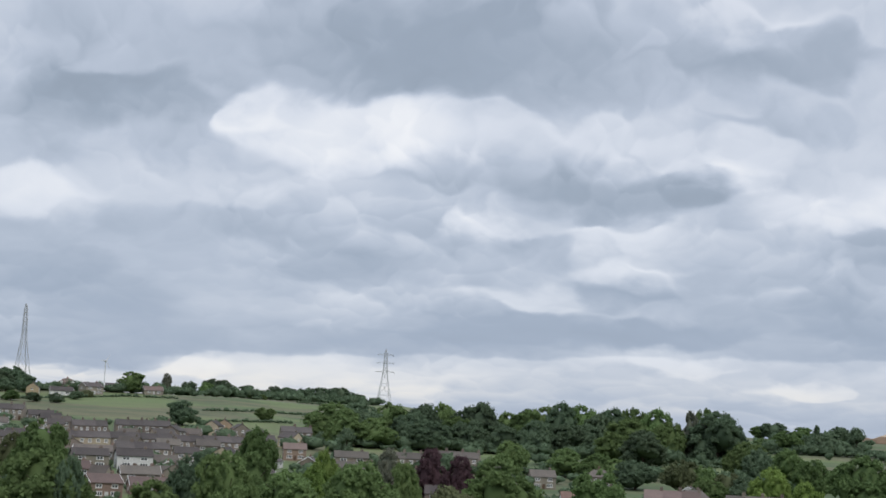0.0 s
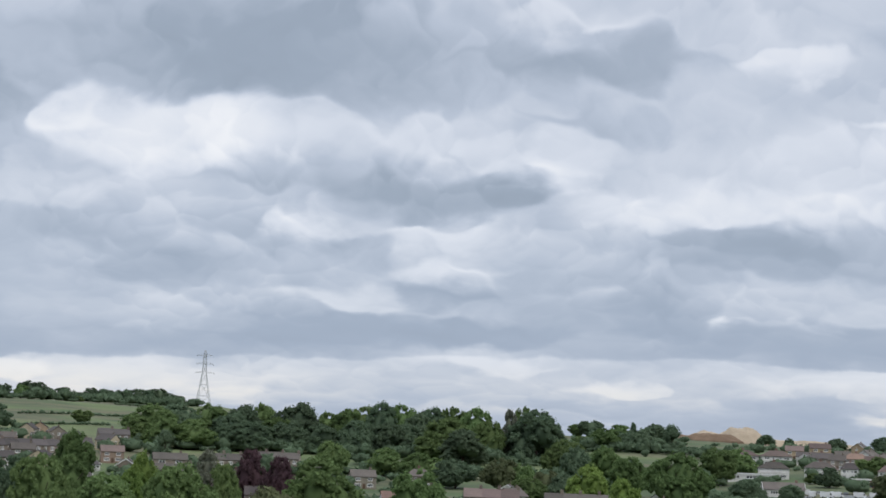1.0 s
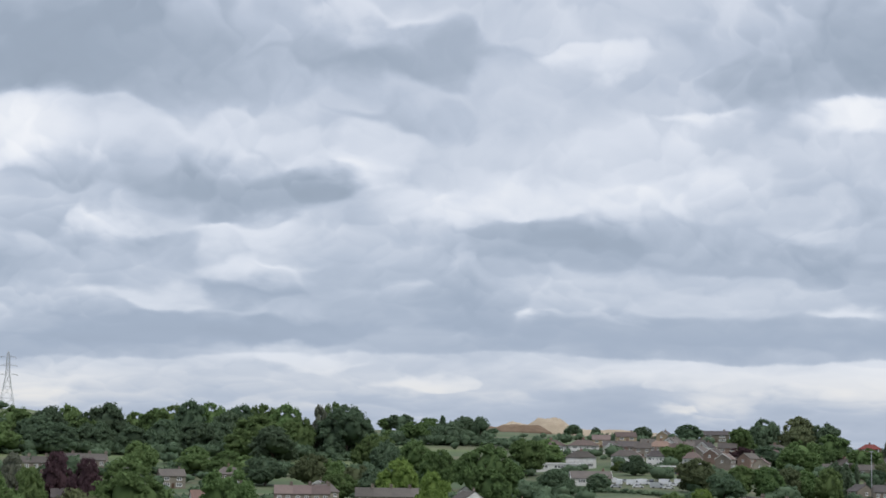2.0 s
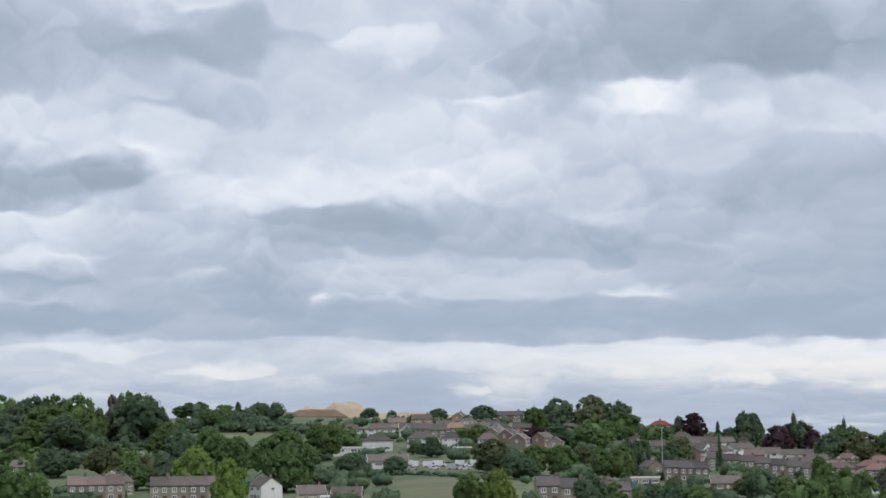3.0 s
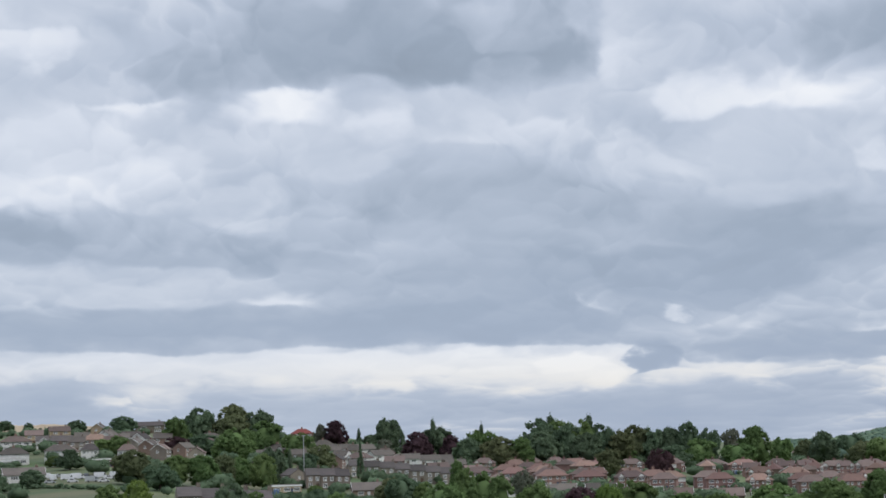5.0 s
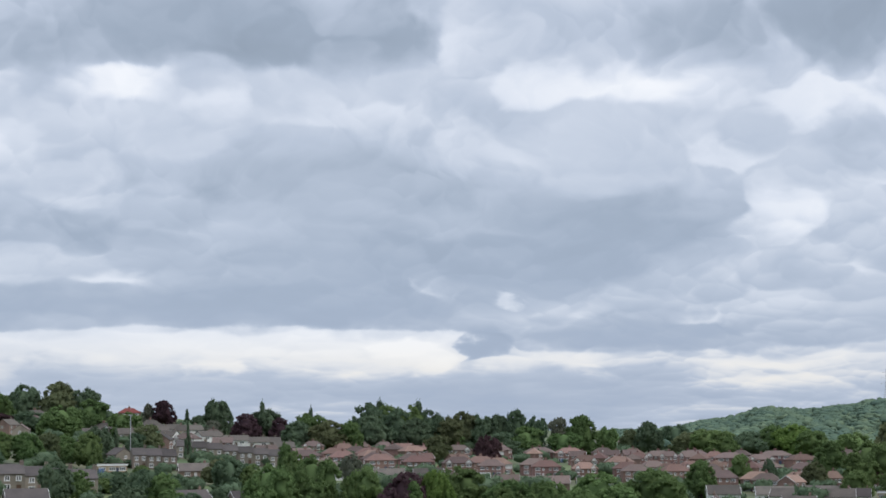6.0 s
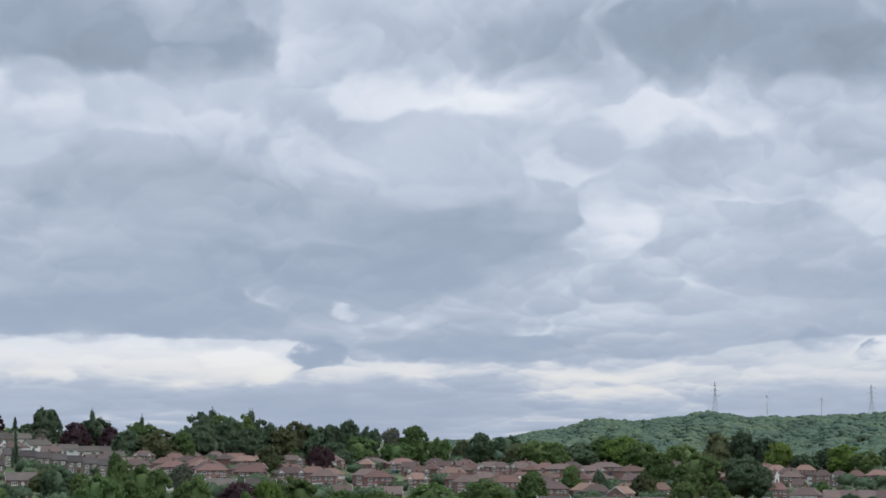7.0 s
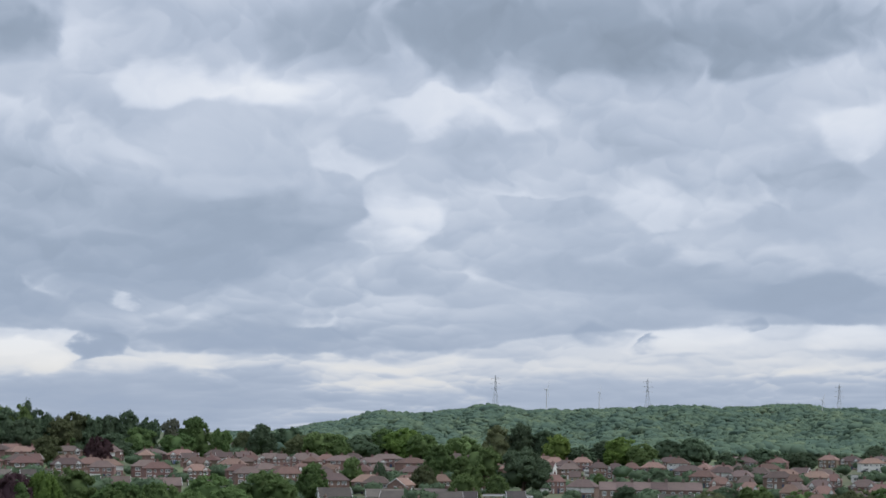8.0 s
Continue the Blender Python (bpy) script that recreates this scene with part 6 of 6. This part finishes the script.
TREES_H = [
    (25.07, 890, 9.4, 4.2, "dark", "cone"), (25.09, 660, 13.1, 2.9, "dark", "cone"), (25.22, 420, 4.7, 7.3, "dark", "oak"), (25.3, 500, 3, 5.1, "dark", "round"),
    (25.43, 880, 7.6, 10, "dark", "round"), (25.81, 800, 9.5, 7.5, "grey", "round"), (25.91, 880, 15.9, 10.6, "dark", "round"), (26.02, 520, 7.1, 9.8, "olive", "round"),
    (26.05, 440, 4.4, 6.9, "dark", "oak"), (26.21, 530, 3, 5.1, "green", "round"), (26.29, 480, 8.3, 8, "dark", "round"), (26.31, 880, 11.9, 7.1, "dark", "cone"),
    (26.68, 510, 6.8, 8.5, "dark", "round"), (26.81, 850, 12.7, 12, "copper", "round"), (26.87, 550, 3, 5.1, "dark", "round"), (26.97, 480, 7.2, 7.1, "green", "round"),
    (27.12, 440, 5.4, 8.3, "green", "round"), (27.28, 855, 19.4, 3.2, "dark", "column"), (27.42, 860, 15.7, 15, "dark", "round"), (27.5, 400, 12, 12.1, "green", "oak"),
    (27.7, 500, 3.1, 5.2, "green", "round"), (27.81, 850, 13.4, 9.7, "copper", "round"), (27.93, 620, 10.6, 5, "green", "round"), (28.2, 480, 11, 7.1, "green", "round"),
]
TREES_I = [
    (28.28, 830, 13.4, 12.2, "dark", "round"), (28.54, 850, 16.7, 12.5, "green", "round"), (28.69, 850, 19.9, 2.8, "dark", "column"), (28.79, 420, 13.1, 13.2, "green", "oak"),
    (28.94, 850, 16.5, 9.7, "green", "round"), (29.27, 830, 15, 17.8, "olive", "oak"), (29.84, 830, 15, 11.1, "green", "round"), (29.92, 580, 9, 7, "grey", "round"),
    (30.27, 420, 11, 10.4, "green", "oak"), (30.38, 860, 22.5, 15.6, "dark", "round"), (30.49, 845, 17, 17, "dark", "oak"), (30.79, 870, 24, 6.4, "dark", "column"),
    (30.99, 860, 21.5, 15.6, "green", "round"), (31.31, 850, 20.1, 14.2, "dark", "round"), (31.56, 400, 10.6, 12.1, "copper", "oak"), (31.63, 860, 21.4, 17.3, "green", "oak"),
    (31.74, 390, 9.3, 7.1, "green", "cone"), (31.78, 845, 16.4, 17, "dark", "oak"), (31.87, 870, 24, 5.8, "dark", "column"), (32.21, 860, 19.9, 12.7, "dark", "round"),
    (32.44, 400, 11.2, 8, "bright", "oak"), (32.47, 770, 11.1, 10.3, "olive", "round"), (32.66, 860, 17.1, 15, "olive", "round"), (32.72, 870, 13, 14.6, "green", "round"),
]
TREES_J = [
    (32.92, 420, 11.1, 14.9, "green", "oak"), (33.2, 880, 19.9, 13, "olive", "round"), (33.73, 880, 18.7, 13, "dark", "round"), (33.93, 740, 12.3, 9.9, "copper", "round"),
    (34.27, 880, 19, 13.6, "dark", "round"), (34.4, 860, 11.6, 14.4, "dark", "round"), (34.64, 400, 9.4, 13.4, "green", "oak"), (34.67, 400, 8.3, 12.3, "green", "oak"),
    (34.78, 880, 21.5, 11.2, "dark", "round"), (35.07, 870, 14.3, 14.6, "green", "round"), (35.41, 880, 18.6, 9.4, "dark", "round"), (35.56, 410, 8.8, 9.6, "green", "oak"),
    (35.85, 410, 8.7, 11, "green", "oak"), (36.08, 890, 18.3, 9.5, "grey", "round"), (36.24, 860, 11.9, 14.4, "green", "round"), (36.59, 400, 7.7, 10.7, "green", "oak"),
    (36.71, 880, 19.3, 15.9, "green", "round"), (37.23, 420, 10.4, 15, "green", "oak"), (37.49, 900, 14.4, 9.1, "green", "round"), (38.18, 1000, 12.4, 11.4, "olive", "round"),
    (38.69, 990, 16.6, 13.9, "dark", "round"), (38.8, 430, 11, 15.9, "green", "oak"), (39.49, 1100, 15.6, 15.5, "dark", "round"), (39.81, 960, 12.1, 14.8, "olive", "round"),
]
TREES_K = [
    (40.21, 510, 10.9, 9.9, "green", "round"), (40.3, 960, 13.8, 16.1, "olive", "round"), (40.39, 950, 13.9, 16.6, "green", "round"), (40.85, 950, 12.8, 13.4, "green", "round"),
    (40.97, 1000, 12.2, 13.4, "green", "round"), (41.36, 620, 10.9, 7.9, "green", "round"), (41.64, 1000, 13.1, 18.7, "dark", "oak"), (42.18, 620, 9.9, 5.8, "dark", "round"),
    (42.34, 1010, 16.5, 16.9, "green", "round"), (42.94, 1000, 16.9, 20.1, "bright", "oak"), (43.4, 990, 14.2, 14.6, "green", "round"), (43.49, 600, 9.5, 9.3, "olive", "round"),
    (43.95, 700, 14.1, 11.3, "green", "round"), (44.66, 545, 8.6, 9.5, "green", "round"), (44.66, 950, 13.2, 17.2, "green", "round"), (45.08, 630, 15.2, 18.6, "green", "oak"),
    (45.66, 560, 7.9, 7.5, "green", "round"), (45.7, 900, 19.2, 13.9, "olive", "round"), (46.33, 900, 20.1, 12.7, "dark", "round"), (46.47, 630, 14.4, 18.6, "dark", "oak"),
    (47.04, 900, 17, 13.9, "dark", "round"), (47.42, 890, 15.3, 13.1, "bright", "round"), (48.17, 890, 9.9, 13.1, "dark", "round"), (48.67, 640, 6.2, 4.3, "green", "round"),
]
TREES_L = [
    (48.87, 900, 12.5, 12.7, "dark", "round"), (49.37, 890, 14.2, 16.1, "bright", "round"), (49.41, 500, 6.6, 8, "dark", "round"), (49.97, 880, 11.3, 13, "green", "round"),
    (50.41, 660, 6.4, 4.9, "dark", "round"), (50.66, 900, 12.9, 18.4, "dark", "oak"), (51.41, 900, 13.7, 18.1, "dark", "oak"), (51.89, 470, 6.3, 7.9, "olive", "round"),
    (52.38, 480, 6.9, 8.7, "dark", "round"), (52.47, 850, 8.2, 12.1, "dark", "round"), (52.83, 710, 7, 7.6, "grey", "round"), (53.28, 480, 7.3, 10, "green", "oak"),
    (53.33, 860, 9.9, 14.3, "dark", "oak"), (53.86, 720, 4.9, 7.6, "olive", "round"), (53.94, 890, 8, 11.7, "dark", "round"), (54.5, 470, 6.7, 9.5, "green", "oak"),
    (54.59, 870, 8.4, 12.3, "dark", "round"), (55.59, 960, 5.7, 8.7, "dark", "oak"), (55.68, 460, 6.6, 7.7, "olive", "round"), (56.19, 470, 7.2, 9.5, "olive", "oak"),
    (56.36, 900, 4.2, 6.7, "green", "oak"), (56.69, 960, 10, 14.5, "dark", "oak"), (56.83, 470, 7.4, 9.5, "green", "oak"),
]
for stand in (TREES_A, TREES_B, TREES_C, TREES_D, TREES_E, TREES_F, TREES_G, TREES_H, TREES_I, TREES_J, TREES_K, TREES_L):
    for entry in stand:
        plant(*entry)


# outbuildings stand before every other house, and a few cars at the kerb
for k, e in enumerate(order):
    if e[0] in ("semi", "gable", "bungalow", "cottage") and k % 4 == 0:
        outbuilding((k // 4) % 3, e[1] + math.degrees((e[3] * 0.42) / e[2]) * (1 if k % 8 else -1), e[2] - 7.5 - (k % 3), e[4] if abs(e[4]) < 40 else 0)
    if k % 9 == 3:
        vehicle(e[1] - math.degrees(3.0 / e[2]), e[2] - 12, 90 * (k % 2) + 8, k % 4, k % 18 == 3)

# the models that were copied stand nowhere themselves
for model in [o for kinds in TREE_KINDS.values() for o in kinds] + list(HOUSES.values()) + OUTBUILDINGS:
    for o in [*model.children_recursive, model]:
        bpy.data.objects.remove(o)
